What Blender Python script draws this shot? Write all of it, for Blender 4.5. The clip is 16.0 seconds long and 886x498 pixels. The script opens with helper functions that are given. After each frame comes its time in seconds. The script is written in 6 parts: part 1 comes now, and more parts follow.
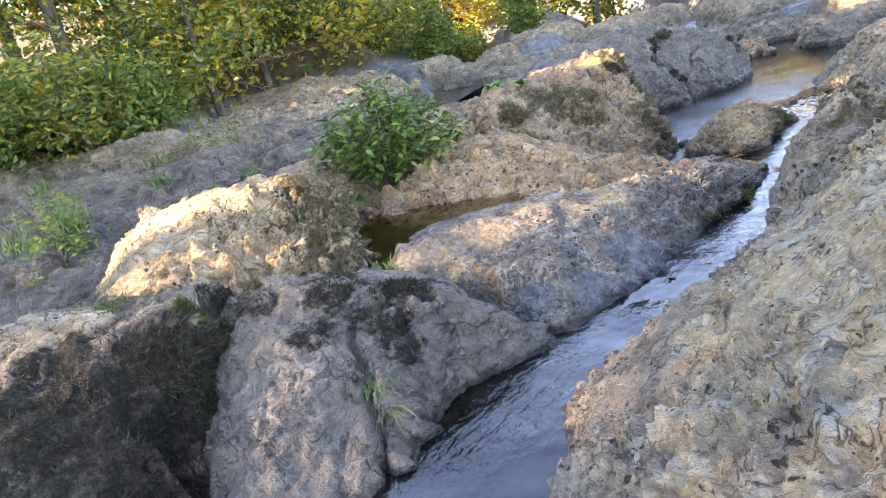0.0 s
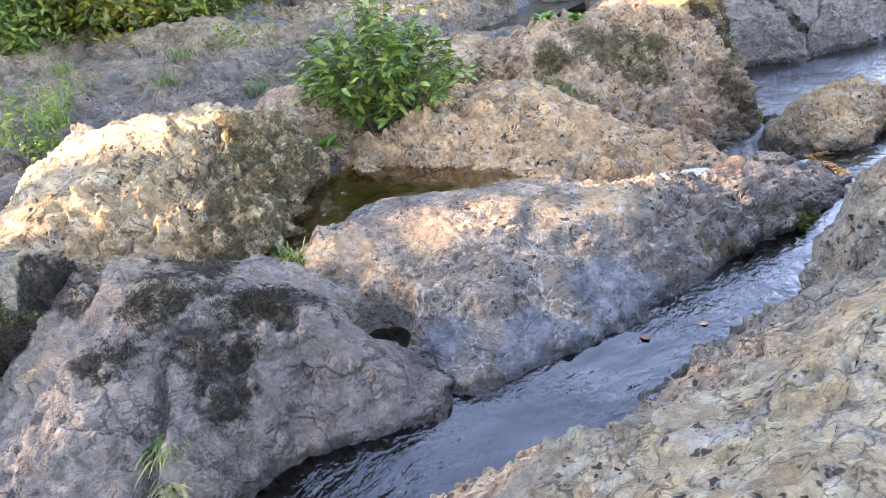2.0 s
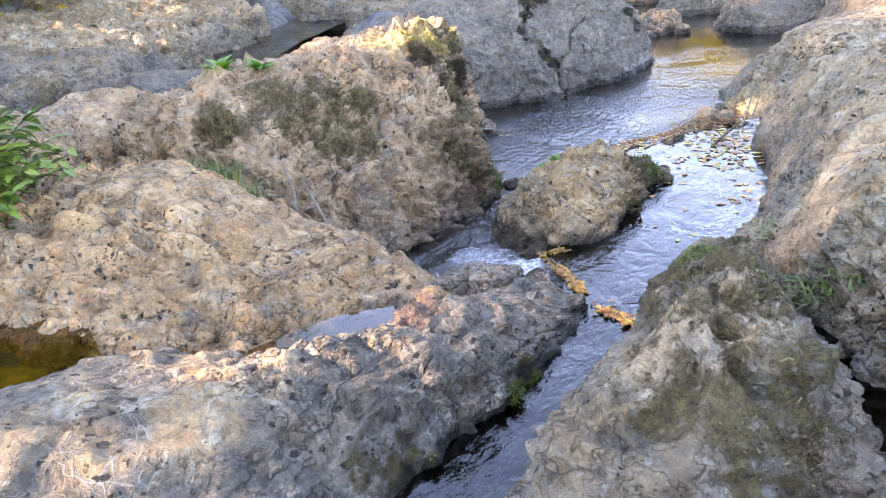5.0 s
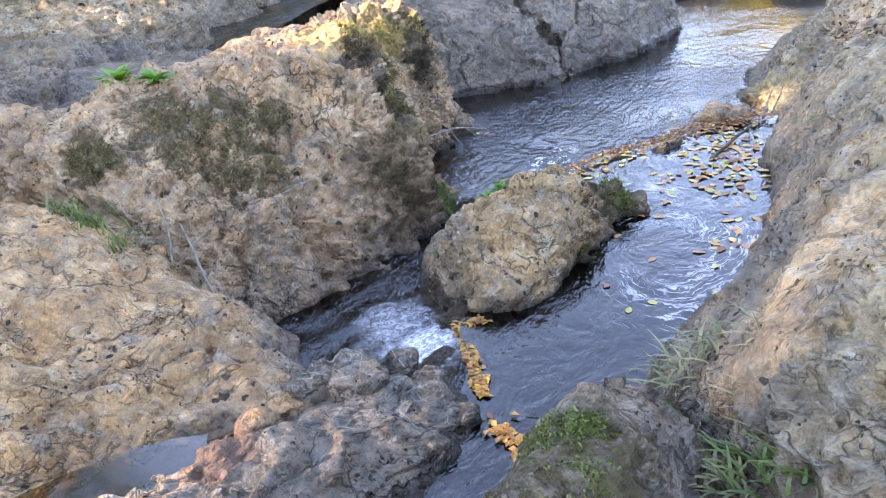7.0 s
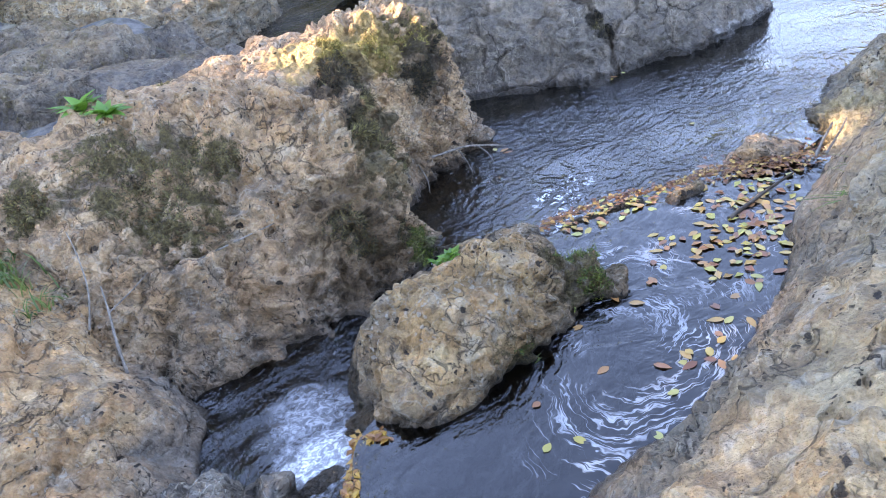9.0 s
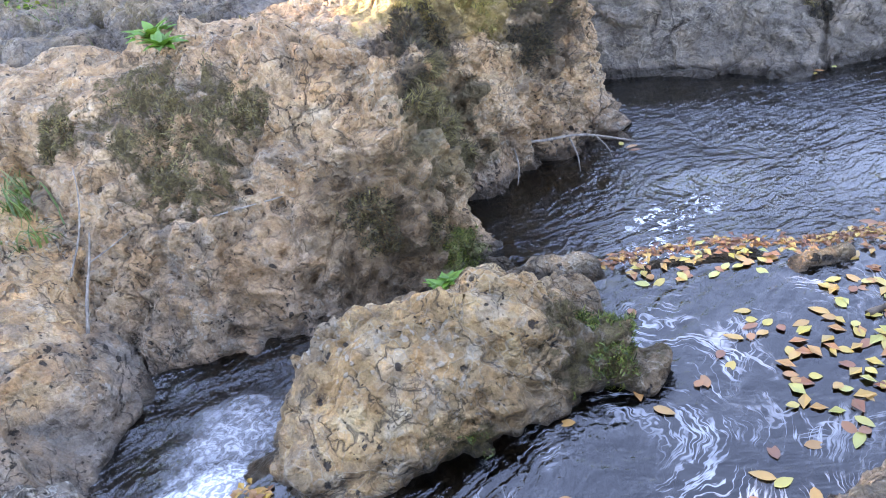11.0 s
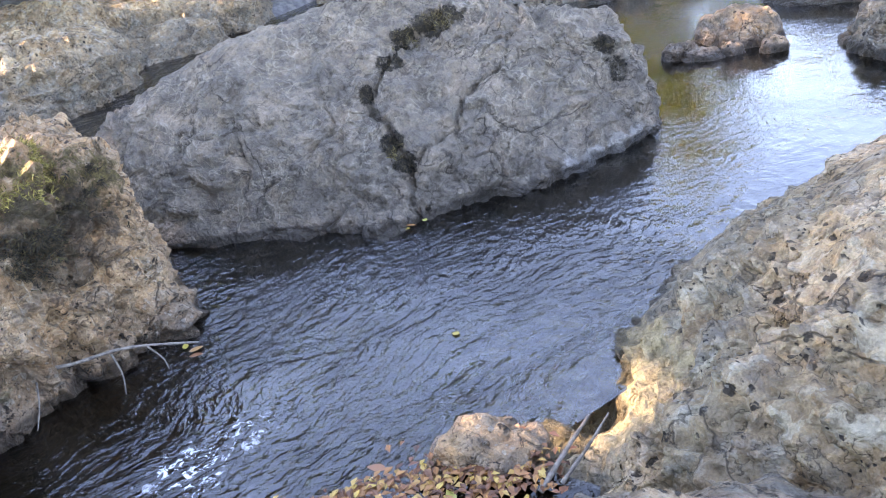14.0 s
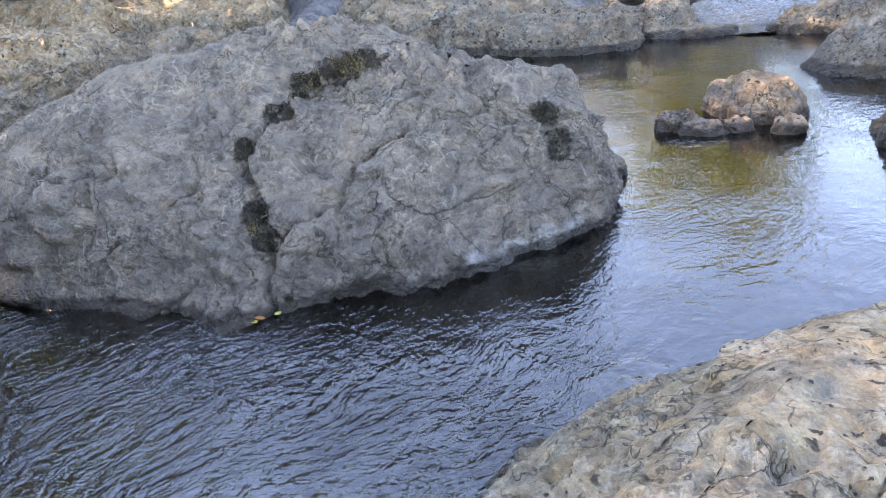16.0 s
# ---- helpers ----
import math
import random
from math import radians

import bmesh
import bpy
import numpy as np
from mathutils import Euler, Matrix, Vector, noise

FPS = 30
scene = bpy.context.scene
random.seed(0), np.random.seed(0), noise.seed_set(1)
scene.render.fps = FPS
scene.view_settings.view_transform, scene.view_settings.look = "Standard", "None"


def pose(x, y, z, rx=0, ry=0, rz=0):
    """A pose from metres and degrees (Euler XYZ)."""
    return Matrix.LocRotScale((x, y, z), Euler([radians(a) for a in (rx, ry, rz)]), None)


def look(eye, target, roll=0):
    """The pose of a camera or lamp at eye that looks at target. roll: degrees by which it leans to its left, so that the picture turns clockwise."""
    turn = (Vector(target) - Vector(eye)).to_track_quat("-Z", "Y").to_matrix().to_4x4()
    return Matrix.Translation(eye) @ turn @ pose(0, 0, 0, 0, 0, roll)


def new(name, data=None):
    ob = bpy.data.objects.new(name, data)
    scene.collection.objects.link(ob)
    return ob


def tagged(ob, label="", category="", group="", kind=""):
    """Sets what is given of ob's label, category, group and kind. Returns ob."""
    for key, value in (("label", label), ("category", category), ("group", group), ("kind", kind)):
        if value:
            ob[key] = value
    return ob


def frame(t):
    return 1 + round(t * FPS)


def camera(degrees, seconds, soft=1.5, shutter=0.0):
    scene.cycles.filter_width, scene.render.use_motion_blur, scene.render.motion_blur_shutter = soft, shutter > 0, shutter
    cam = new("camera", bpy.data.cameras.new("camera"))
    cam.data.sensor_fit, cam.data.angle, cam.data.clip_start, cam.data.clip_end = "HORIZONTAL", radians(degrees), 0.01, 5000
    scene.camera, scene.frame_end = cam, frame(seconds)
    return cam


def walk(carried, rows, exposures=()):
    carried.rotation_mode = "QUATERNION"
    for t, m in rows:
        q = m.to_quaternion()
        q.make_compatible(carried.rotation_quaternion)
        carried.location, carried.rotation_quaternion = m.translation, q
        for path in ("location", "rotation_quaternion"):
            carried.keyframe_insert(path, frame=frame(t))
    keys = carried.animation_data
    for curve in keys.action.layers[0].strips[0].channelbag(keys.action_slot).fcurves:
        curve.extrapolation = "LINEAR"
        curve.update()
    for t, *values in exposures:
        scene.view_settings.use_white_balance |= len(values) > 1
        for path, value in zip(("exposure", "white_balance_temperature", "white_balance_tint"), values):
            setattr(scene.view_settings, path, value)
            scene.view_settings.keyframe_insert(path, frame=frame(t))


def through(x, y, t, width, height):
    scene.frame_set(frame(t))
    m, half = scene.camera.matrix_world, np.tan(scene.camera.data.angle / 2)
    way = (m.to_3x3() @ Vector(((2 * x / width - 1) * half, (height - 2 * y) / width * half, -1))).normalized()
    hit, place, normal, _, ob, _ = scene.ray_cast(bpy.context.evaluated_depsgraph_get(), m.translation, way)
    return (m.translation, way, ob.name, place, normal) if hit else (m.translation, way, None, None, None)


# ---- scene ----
cam = camera(63.3, 16.0, soft=1.0)
PATH = [
    (0, (0.404, 0.145, 1.922), (0.163, 2.038, 1.322), -13.8),
    (0.5, (0.651, 0.463, 1.908), (0.184, 2.288, 1.235), -13.4),
    (1, (0.897, 0.777, 1.926), (0.331, 2.524, 1.135), -13.4),
    (1.5, (1.139, 1.045, 1.917), (0.537, 2.77, 1.105), -11.3),
    (2, (1.216, 1.416, 1.895), (0.661, 3.165, 1.1), -8.7),
    (2.5, (1.297, 1.812, 1.896), (0.805, 3.572, 1.083), -7.0),
    (3, (1.385, 2.167, 1.921), (0.974, 3.92, 1.05), -6.3),
    (3.5, (1.414, 2.41, 1.938), (1.099, 4.159, 1.022), -6.6),
    (4, (1.527, 2.627, 1.932), (1.309, 4.389, 1.01), -6.8),
    (4.5, (1.713, 2.895, 1.902), (1.574, 4.682, 1.015), -6.6),
    (5, (1.901, 3.177, 1.856), (1.829, 4.99, 1.015), -6.7),
    (5.2, (1.972, 3.268, 1.858), (1.926, 5.086, 1.025), -6.8),
    (7.3, (2.807, 4.258, 1.906), (2.498, 5.992, 0.957), -10.2),
    (7.5, (2.888, 4.337, 1.92), (2.559, 6.066, 0.971), -10.3),
    (8, (3.12, 4.606, 1.934), (2.706, 6.323, 0.995), -10.8),
    (8.5, (3.327, 4.83, 1.983), (2.812, 6.512, 1.031), -11.7),
    (9, (3.469, 4.98, 2.044), (2.845, 6.585, 1.025), -13.5),
    (9.2, (3.512, 5.054, 2.033), (2.849, 6.628, 0.993), -14.5),
    (11.3, (3.982, 6.214, 1.715), (2.77, 7.453, 0.718), -12.4),
    (11.5, (4.019, 6.347, 1.735), (2.792, 7.576, 0.743), -12.2),
    (12, (4.068, 6.581, 1.743), (2.868, 7.828, 0.742), -12.7),
    (12.5, (4.118, 6.767, 1.743), (2.999, 8.095, 0.751), -13.2),
    (13, (4.228, 6.92, 1.745), (3.275, 8.385, 0.772), -12.7),
    (13.5, (4.424, 7.062, 1.776), (3.645, 8.642, 0.829), -12.0),
    (14, (4.574, 7.226, 1.764), (3.903, 8.867, 0.839), -11.6),
    (14.5, (4.756, 7.453, 1.713), (4.007, 9.052, 0.774), -11.2),
    (15, (4.957, 7.77, 1.636), (4.115, 9.332, 0.713), -10.1),
    (15.5, (5.069, 8.135, 1.625), (4.171, 9.677, 0.722), -9.1),
    (16, (5.158, 8.442, 1.621), (4.317, 10.042, 0.763), -7.7),
]
walk(cam, [(t, look(eye, target, roll)) for t, eye, target, roll in PATH],
     exposures=[(0, 3.9, 9000, 24), (1.5, 4.2, 9300, 27), (5, 4.28, 9500, 27), (9, 4.06, 8700, 24), (11.5, 4.48, 9500, 27), (12.5, 4.52, 9500, 27), (14, 4.27, 9300, 26), (16, 4.15, 9400, 24)])

# ---- light ----
SUN_TO = Vector((-0.86, -0.12, 0.51)).normalized()
elev = math.asin(SUN_TO.z)
world = bpy.data.worlds.new("sky")
scene.world = world
world.use_nodes = True
wn = world.node_tree.nodes
sky = wn.new("ShaderNodeTexSky")
sky.sky_type, sky.sun_disc = "NISHITA", False
sky.sun_elevation = elev
sky.sun_rotation = math.atan2(SUN_TO.x, SUN_TO.y)
sky.air_density, sky.dust_density, sky.ozone_density = 0.7, 0.0, 3.0
wn["Background"].inputs[1].default_value = 0.15
world.node_tree.links.new(sky.outputs[0], wn["Background"].inputs[0])
sun = new("sun", bpy.data.lights.new("sun", "SUN"))
sun.data.energy, sun.data.angle, sun.data.color = 4.6, radians(0.6), (1.0, 0.94, 0.83)
sun.matrix_world = look((-30, -4, 18), (-30 - SUN_TO.x * 10, -4 - SUN_TO.y * 10, 18 - SUN_TO.z * 10))
# chosen sunlit spots, where crown leaves are left out: x, y, z, radius
SUNNY = [(-1.84, 4.78, 0.93, 0.62), (-1.32, 4.82, 0.9, 0.38), (-0.1, 5.0, 0.66, 0.24), (0.2, 5.06, 0.68, 0.28), (0.5, 5.15, 0.66, 0.3), (0.85, 5.3, 0.58, 0.3),
         (1.2, 5.37, 0.48, 0.2), (1.5, 5.52, 0.45, 0.2), (1.75, 5.8, 0.42, 0.15), (1.35, 8.9, 1.05, 0.42), (1.75, 9.0, 0.98, 0.45), (1.9, 9.35, 0.92, 0.36), (0.3, 8.9, 1.0, 0.3),
         (4.2, 9.1, 0.15, 0.34), (4.03, 9.4, -0.05, 0.32),
         (4.95, 13.95, 0.25, 0.5), (6.7, 14.2, 0.4, 0.9), (3.6, 17.0, 0.5, 1.2), (1.0, 17.0, 0.5, 1.2), (-2.4, 13.5, 0.9, 0.7), (-3.0, 16.4, 0.8, 1.0)]


# ---- noise ----
def _lattice(ix, iy, iz, k):
    n = (ix * 73856093) ^ (iy * 19349663) ^ (iz * 83492791) ^ (k * 2654435761)
    n = (n ^ (n >> 13)) * 1274126177
    n = n ^ (n >> 16)
    return (n & 0xFFFF) / 65535.0


def vnoise(p, seed=0):
    """Smooth noise, -1 to 1, at an array of points."""
    i = np.floor(p).astype(np.int64)
    f = p - i
    f = f * f * f * (f * (f * 6 - 15) + 10)
    out = 0
    for dx in (0, 1):
        for dy in (0, 1):
            for dz in (0, 1):
                w = (f[..., 0] if dx else 1 - f[..., 0]) * (f[..., 1] if dy else 1 - f[..., 1]) * (f[..., 2] if dz else 1 - f[..., 2])
                out = out + w * _lattice(i[..., 0] + dx, i[..., 1] + dy, i[..., 2] + dz, seed)
    return out * 2 - 1


def fbm(p, octaves=4, seed=0, gain=0.5):
    out, a, tot = 0, 1.0, 0.0
    for o in range(octaves):
        out = out + a * vnoise(p * 2.03 ** o + 17.3 * o, seed + o)
        tot += a
        a *= gain
    return out / tot


def cells(p, seed=0):
    """Distance to the nearest and the second nearest scattered point, and a tilted facet for each cell."""
    i = np.floor(p).astype(np.int64)
    f1 = np.full(p.shape[:-1], 9.0)
    f2 = f1.copy()
    facet = np.zeros(p.shape[:-1])
    for dx in (-1, 0, 1):
        for dy in (-1, 0, 1):
            for dz in (-1, 0, 1):
                c = i + np.array((dx, dy, dz))
                h = [_lattice(c[..., 0], c[..., 1], c[..., 2], seed + k) for k in range(6)]
                rel = p - (np.stack(h[:3], -1) + c)
                d = np.linalg.norm(rel, axis=-1)
                lean = (h[3] - 0.5) + 1.6 * (rel[..., 0] * (h[4] - 0.5) + rel[..., 1] * (h[5] - 0.5) + rel[..., 2] * (h[0] - 0.5))
                f2 = np.minimum(f2, np.maximum(f1, d))
                facet = np.where(d < f1, lean, facet)
                f1 = np.minimum(f1, d)
    return f1, f2, facet * smooth(0.0, 0.22, f2 - f1)


def smooth(a, b, x):
    t = np.clip((x - a) / (b - a), 0, 1)
    return t * t * (3 - 2 * t)


def curve_points(pts, n, closed):
    """n points of a Catmull-Rom curve through pts (rows of numbers)."""
    a = np.array(pts, float)
    k = len(a)
    if closed:
        u = np.arange(n) / n * k
        ix = [(np.floor(u).astype(int) + o) % k for o in (-1, 0, 1, 2)]
    else:
        u = np.linspace(0, k - 1, n)
        b = np.minimum(np.floor(u).astype(int), k - 2)
        ix = [np.clip(b + o, 0, k - 1) for o in (-1, 0, 1, 2)]
        u = u - b
    t = (u - np.floor(u) if closed else u)[:, None]
    p0, p1, p2, p3 = (a[q] for q in ix)
    return 0.5 * (2 * p1 + (p2 - p0) * t + (2 * p0 - 5 * p1 + 4 * p2 - p3) * t ** 2 + (3 * p1 - p0 - 3 * p2 + p3) * t ** 3)


# ---- mesh makers ----
def mesh_of(name, verts, faces, mats, flat=False):
    me = bpy.data.meshes.new(name)
    me.from_pydata([tuple(v) for v in verts], [], faces)
    for m in mats if isinstance(mats, (list, tuple)) else [mats]:
        me.materials.append(m)
    if not flat:
        me.polygons.foreach_set("use_smooth", [True] * len(me.polygons))
    return me


def quads_mesh(name, verts, quads, mat, flat=False, tris=None):
    """A mesh from arrays of vertices and of faces, made at once."""
    me = bpy.data.meshes.new(name)
    verts = np.asarray(verts, np.float32).reshape(-1, 3)
    quads = np.asarray(quads, np.int32)
    n, k = quads.shape
    me.vertices.add(len(verts))
    me.vertices.foreach_set("co", verts.ravel())
    me.loops.add(n * k)
    me.loops.foreach_set("vertex_index", quads.ravel())
    me.polygons.add(n)
    me.polygons.foreach_set("loop_start", np.arange(n, dtype=np.int32) * k)
    me.polygons.foreach_set("loop_total", np.full(n, k, np.int32))
    me.polygons.foreach_set("use_smooth", np.full(n, not flat))
    me.materials.append(mat)
    me.update(calc_edges=True)
    me.validate()
    return me


def grid_quads(rows, cols, wrap):
    r, c = np.meshgrid(np.arange(rows - 1), np.arange(cols if wrap else cols - 1), indexing="ij")
    c2 = (c + 1) % cols
    return np.stack([r * cols + c, r * cols + c2, (r + 1) * cols + c2, (r + 1) * cols + c], -1).reshape(-1, 4)


def thing(name, me, label, category, loc=(0, 0, 0), group="", kind=""):
    ob = new(name, me)
    ob.location = loc
    return tagged(ob, label, category, group, kind)


def part(name, me, parent, label=""):
    ob = new(name, me)
    ob.parent = parent
    return tagged(ob, label)


def rock_surface(outline, ridge, p, nu, nv, depth):
    """Lofts a rock from its foot line up to its crest. Outline rows: x, y, z and, if given, steepness."""
    rows = [(*o, p) if len(o) == 3 else o for o in outline]
    o = curve_points(rows, nu, True)
    r = curve_points(ridge, 160, False)
    near = np.argmin(np.linalg.norm(o[:, None, :2] - r[None, :, :2], axis=-1), 1) / 159.0
    k = max(3, nu // 14)
    w = np.hanning(2 * k + 1)
    w /= w.sum()
    near = np.convolve(np.concatenate([near[-k:], near, near[:k]]), w, "valid")
    top = np.stack([np.interp(near, np.linspace(0, 1, 160), r[:, i]) for i in range(3)], -1)
    t = np.linspace(0, 1, nv) ** 1.15
    f = 1 - (1 - t[:, None]) ** np.clip(o[None, :, 3], 0.75, 9)
    g = t[:, None] * np.ones(nu)
    x = o[None, :, 0] + (top[None, :, 0] - o[None, :, 0]) * g
    y = o[None, :, 1] + (top[None, :, 1] - o[None, :, 1]) * g
    z = o[None, :, 2] + (top[None, :, 2] - o[None, :, 2]) * f
    body = np.stack([x, y, z], -1)
    out = o[:, :2] - top[:, :2]
    out /= np.linalg.norm(out, axis=1, keepdims=True) + 1e-6
    skirt = []
    for s in (1.0, 0.66, 0.4, 0.2, 0.08):
        q = body[0].copy()
        q[:, :2] += out * 0.14 * s * depth
        q[:, 2] -= depth * s
        skirt.append(q)
    return np.concatenate([np.array(skirt), body]), np.concatenate([np.zeros(5), t])


def rock(name, outline, ridge, mat, label, p=2.0, lump=0.05, pits=0.02, scale=2.2, nu=300, nv=80, depth=0.55, seed=0, carve=None, hollows=(), kind="", ledge=0.0, block=0.03, category="rock"):
    s, t = rock_surface(outline, ridge, p, nu, nv, depth)
    pits = pits * 1.35
    du = np.roll(s, -1, 1) - np.roll(s, 1, 1)
    dv = np.gradient(s, axis=0)
    nrm = np.cross(du, dv)
    nrm /= np.linalg.norm(nrm, axis=-1, keepdims=True) + 1e-9
    up = smooth(0.6, 1.0, t)[:, None, None]
    nrm = nrm * (1 - up) + np.array((0, 0, 1.0)) * up
    nrm /= np.linalg.norm(nrm, axis=-1, keepdims=True) + 1e-9
    warp = np.stack([fbm(s * 1.3 + 31 * i, 2, seed + 50 + i) for i in range(3)], -1)
    d = lump * 1.5 * fbm(s * scale + warp * 0.4, 3, seed, 0.5)
    f1, f2, facet = cells(s * np.array((3.2, 3.2, 4.5)) + warp * 1.2, seed + 7)
    d += block * facet * 1.3 - block * 0.6 * smooth(0.07, 0.0, f2 - f1) * smooth(-0.1, 0.3, fbm(s * 1.7 + 3, 2, seed + 14))
    rough = smooth(-0.35, 0.35, fbm(s * 1.5 + 9, 3, seed + 3)) * 0.8 + 0.2
    # knobs with creases between them, then chips and holes
    d += pits * rough * (2.6 * np.abs(fbm(s * 5.0 + warp * 0.8, 3, seed + 8, 0.6)) - 0.4)
    f1, f2, facet = cells(s * np.array((12.0, 12.0, 16.0)) + warp * 1.5, seed + 9)
    d += pits * rough * (0.75 * facet - 0.55 * smooth(0.24, 0.1, f1) * smooth(0.05, 0.3, fbm(s * 3.1 + 2, 2, seed + 23)))
    saw = (0.9 * s[..., 2] + 0.3 * s[..., 0] - 0.2 * s[..., 1]) / 0.06 + 2.0 * fbm(s * 1.8 + 6, 3, seed + 27)
    saw = saw - np.floor(saw)
    d += pits * rough * 0.25 * (smooth(0.0, 0.75, saw) - smooth(0.82, 1.0, saw) - 0.4)
    d += 0.009 * fbm(s * 21 + warp, 2, seed + 25, 0.65)
    d -= lump * 0.25 * smooth(0.06, 0.0, np.abs(fbm(s * scale * 0.8 + 5, 3, seed + 20)))
    s = s + nrm * d[..., None] + warp * np.array((1, 1, 0.4)) * lump * 0.6
    if ledge:
        h = s[..., 2] / ledge + 1.5 * fbm(s * 0.9 + 4, 2, seed + 30)
        s[..., 2] += ledge * 0.5 * (smooth(0.2, 0.8, h - np.floor(h)) - (h - np.floor(h)))
    for x, y, floor, r in hollows:
        g = np.hypot(s[..., 0] - x, s[..., 1] - y) / r + 0.25 * vnoise(s * 7, seed + 40)
        s[..., 2] = np.where(s[..., 2] > floor, floor + (s[..., 2] - floor) * smooth(0.55, 1.05, g), s[..., 2])
    if carve:
        s = carve(s)
    c = s.reshape(-1, 3)
    loc = np.array((c[:, 0].mean(), c[:, 1].mean(), c[:, 2].min()))
    me = quads_mesh(name, c - loc, grid_quads(len(s), nu, True), mat)
    return thing(name, me, label, category, loc, kind=kind)


# ---- materials ----
class Nodes:
    """A short way to write node materials."""

    def __init__(self, name):
        self.mat = bpy.data.materials.new(name)
        self.mat.use_nodes = True
        self.t = self.mat.node_tree
        self.t.nodes.clear()
        self.out = self.t.nodes.new("ShaderNodeOutputMaterial")
        self.pos = self.t.nodes.new("ShaderNodeNewGeometry")

    def put(self, socket, value):
        if isinstance(value, bpy.types.NodeSocket):
            self.t.links.new(value, socket)
        elif isinstance(value, (tuple, list)) and len(value) == 3 and socket.type == "RGBA":
            socket.default_value = (*value, 1)
        else:
            socket.default_value = value

    def node(self, kind, **given):
        n = self.t.nodes.new(kind)
        for k, v in given.items():
            self.put(n.inputs[k.replace("_", " ")] if k.replace("_", " ") in n.inputs else n.inputs[int(k[1:])], v)
        return n

    def math(self, op, a, b=0.0, clamp=False):
        n = self.t.nodes.new("ShaderNodeMath")
        n.operation, n.use_clamp = op, clamp
        self.put(n.inputs[0], a), self.put(n.inputs[1], b)
        return n.outputs[0]

    def vec(self, op, a, b=(0, 0, 0)):
        n = self.t.nodes.new("ShaderNodeVectorMath")
        n.operation = op
        self.put(n.inputs[0], a), self.put(n.inputs[1], b)
        return n.outputs["Value"] if op in ("LENGTH", "DISTANCE", "DOT_PRODUCT") else n.outputs[0]

    def noise(self, scale, detail=4, rough=0.55, at=None, distort=0.0, color=False):
        n = self.node("ShaderNodeTexNoise", Vector=at or self.pos.outputs["Position"], Scale=scale, Detail=detail, Roughness=rough, Distortion=distort)
        return n.outputs["Color" if color else "Fac"]

    def voronoi(self, scale, feature="F1", at=None):
        n = self.t.nodes.new("ShaderNodeTexVoronoi")
        n.feature = feature
        self.put(n.inputs["Vector"], at or self.pos.outputs["Position"]), self.put(n.inputs["Scale"], scale)
        return n.outputs["Distance"]

    def step(self, lo, hi, x):
        n = self.t.nodes.new("ShaderNodeMapRange")
        n.interpolation_type = "SMOOTHSTEP"
        for i, v in ((0, x), (1, lo), (2, hi), (3, 0.0), (4, 1.0)):
            self.put(n.inputs[i], v)
        return n.outputs[0]

    def mix(self, f, a, b, mode="MIX"):
        n = self.t.nodes.new("ShaderNodeMix")
        n.data_type, n.blend_type = "RGBA", mode
        n.clamp_factor = True
        self.put(n.inputs[0], f), self.put(n.inputs[6], a), self.put(n.inputs[7], b)
        return n.outputs[2]

    def ramp(self, f, stops):
        n = self.t.nodes.new("ShaderNodeValToRGB")
        e = n.color_ramp.elements
        while len(e) < len(stops):
            e.new(0.5)
        for q, (x, c) in zip(e, stops):
            q.position, q.color = x, (*c, 1)
        self.put(n.inputs[0], f)
        return n.outputs[0]

    def bump(self, h, dist, strength=1.0, normal=None):
        n = self.node("ShaderNodeBump", Height=h, Distance=dist, Strength=strength)
        if normal:
            self.put(n.inputs["Normal"], normal)
        return n.outputs[0]

    def surface(self, color, rough, normal=None, metal=0.0, spec=0.5):
        b = self.node("ShaderNodeBsdfPrincipled", Base_Color=color, Roughness=rough, Metallic=metal)
        self.put(b.inputs["Specular IOR Level"], spec)
        if normal:
            self.put(b.inputs["Normal"], normal)
        self.t.links.new(b.outputs[0], self.out.inputs[0])
        return self.mat

    def sep(self, v):
        n = self.node("ShaderNodeSeparateXYZ", Vector=v)
        return n.outputs


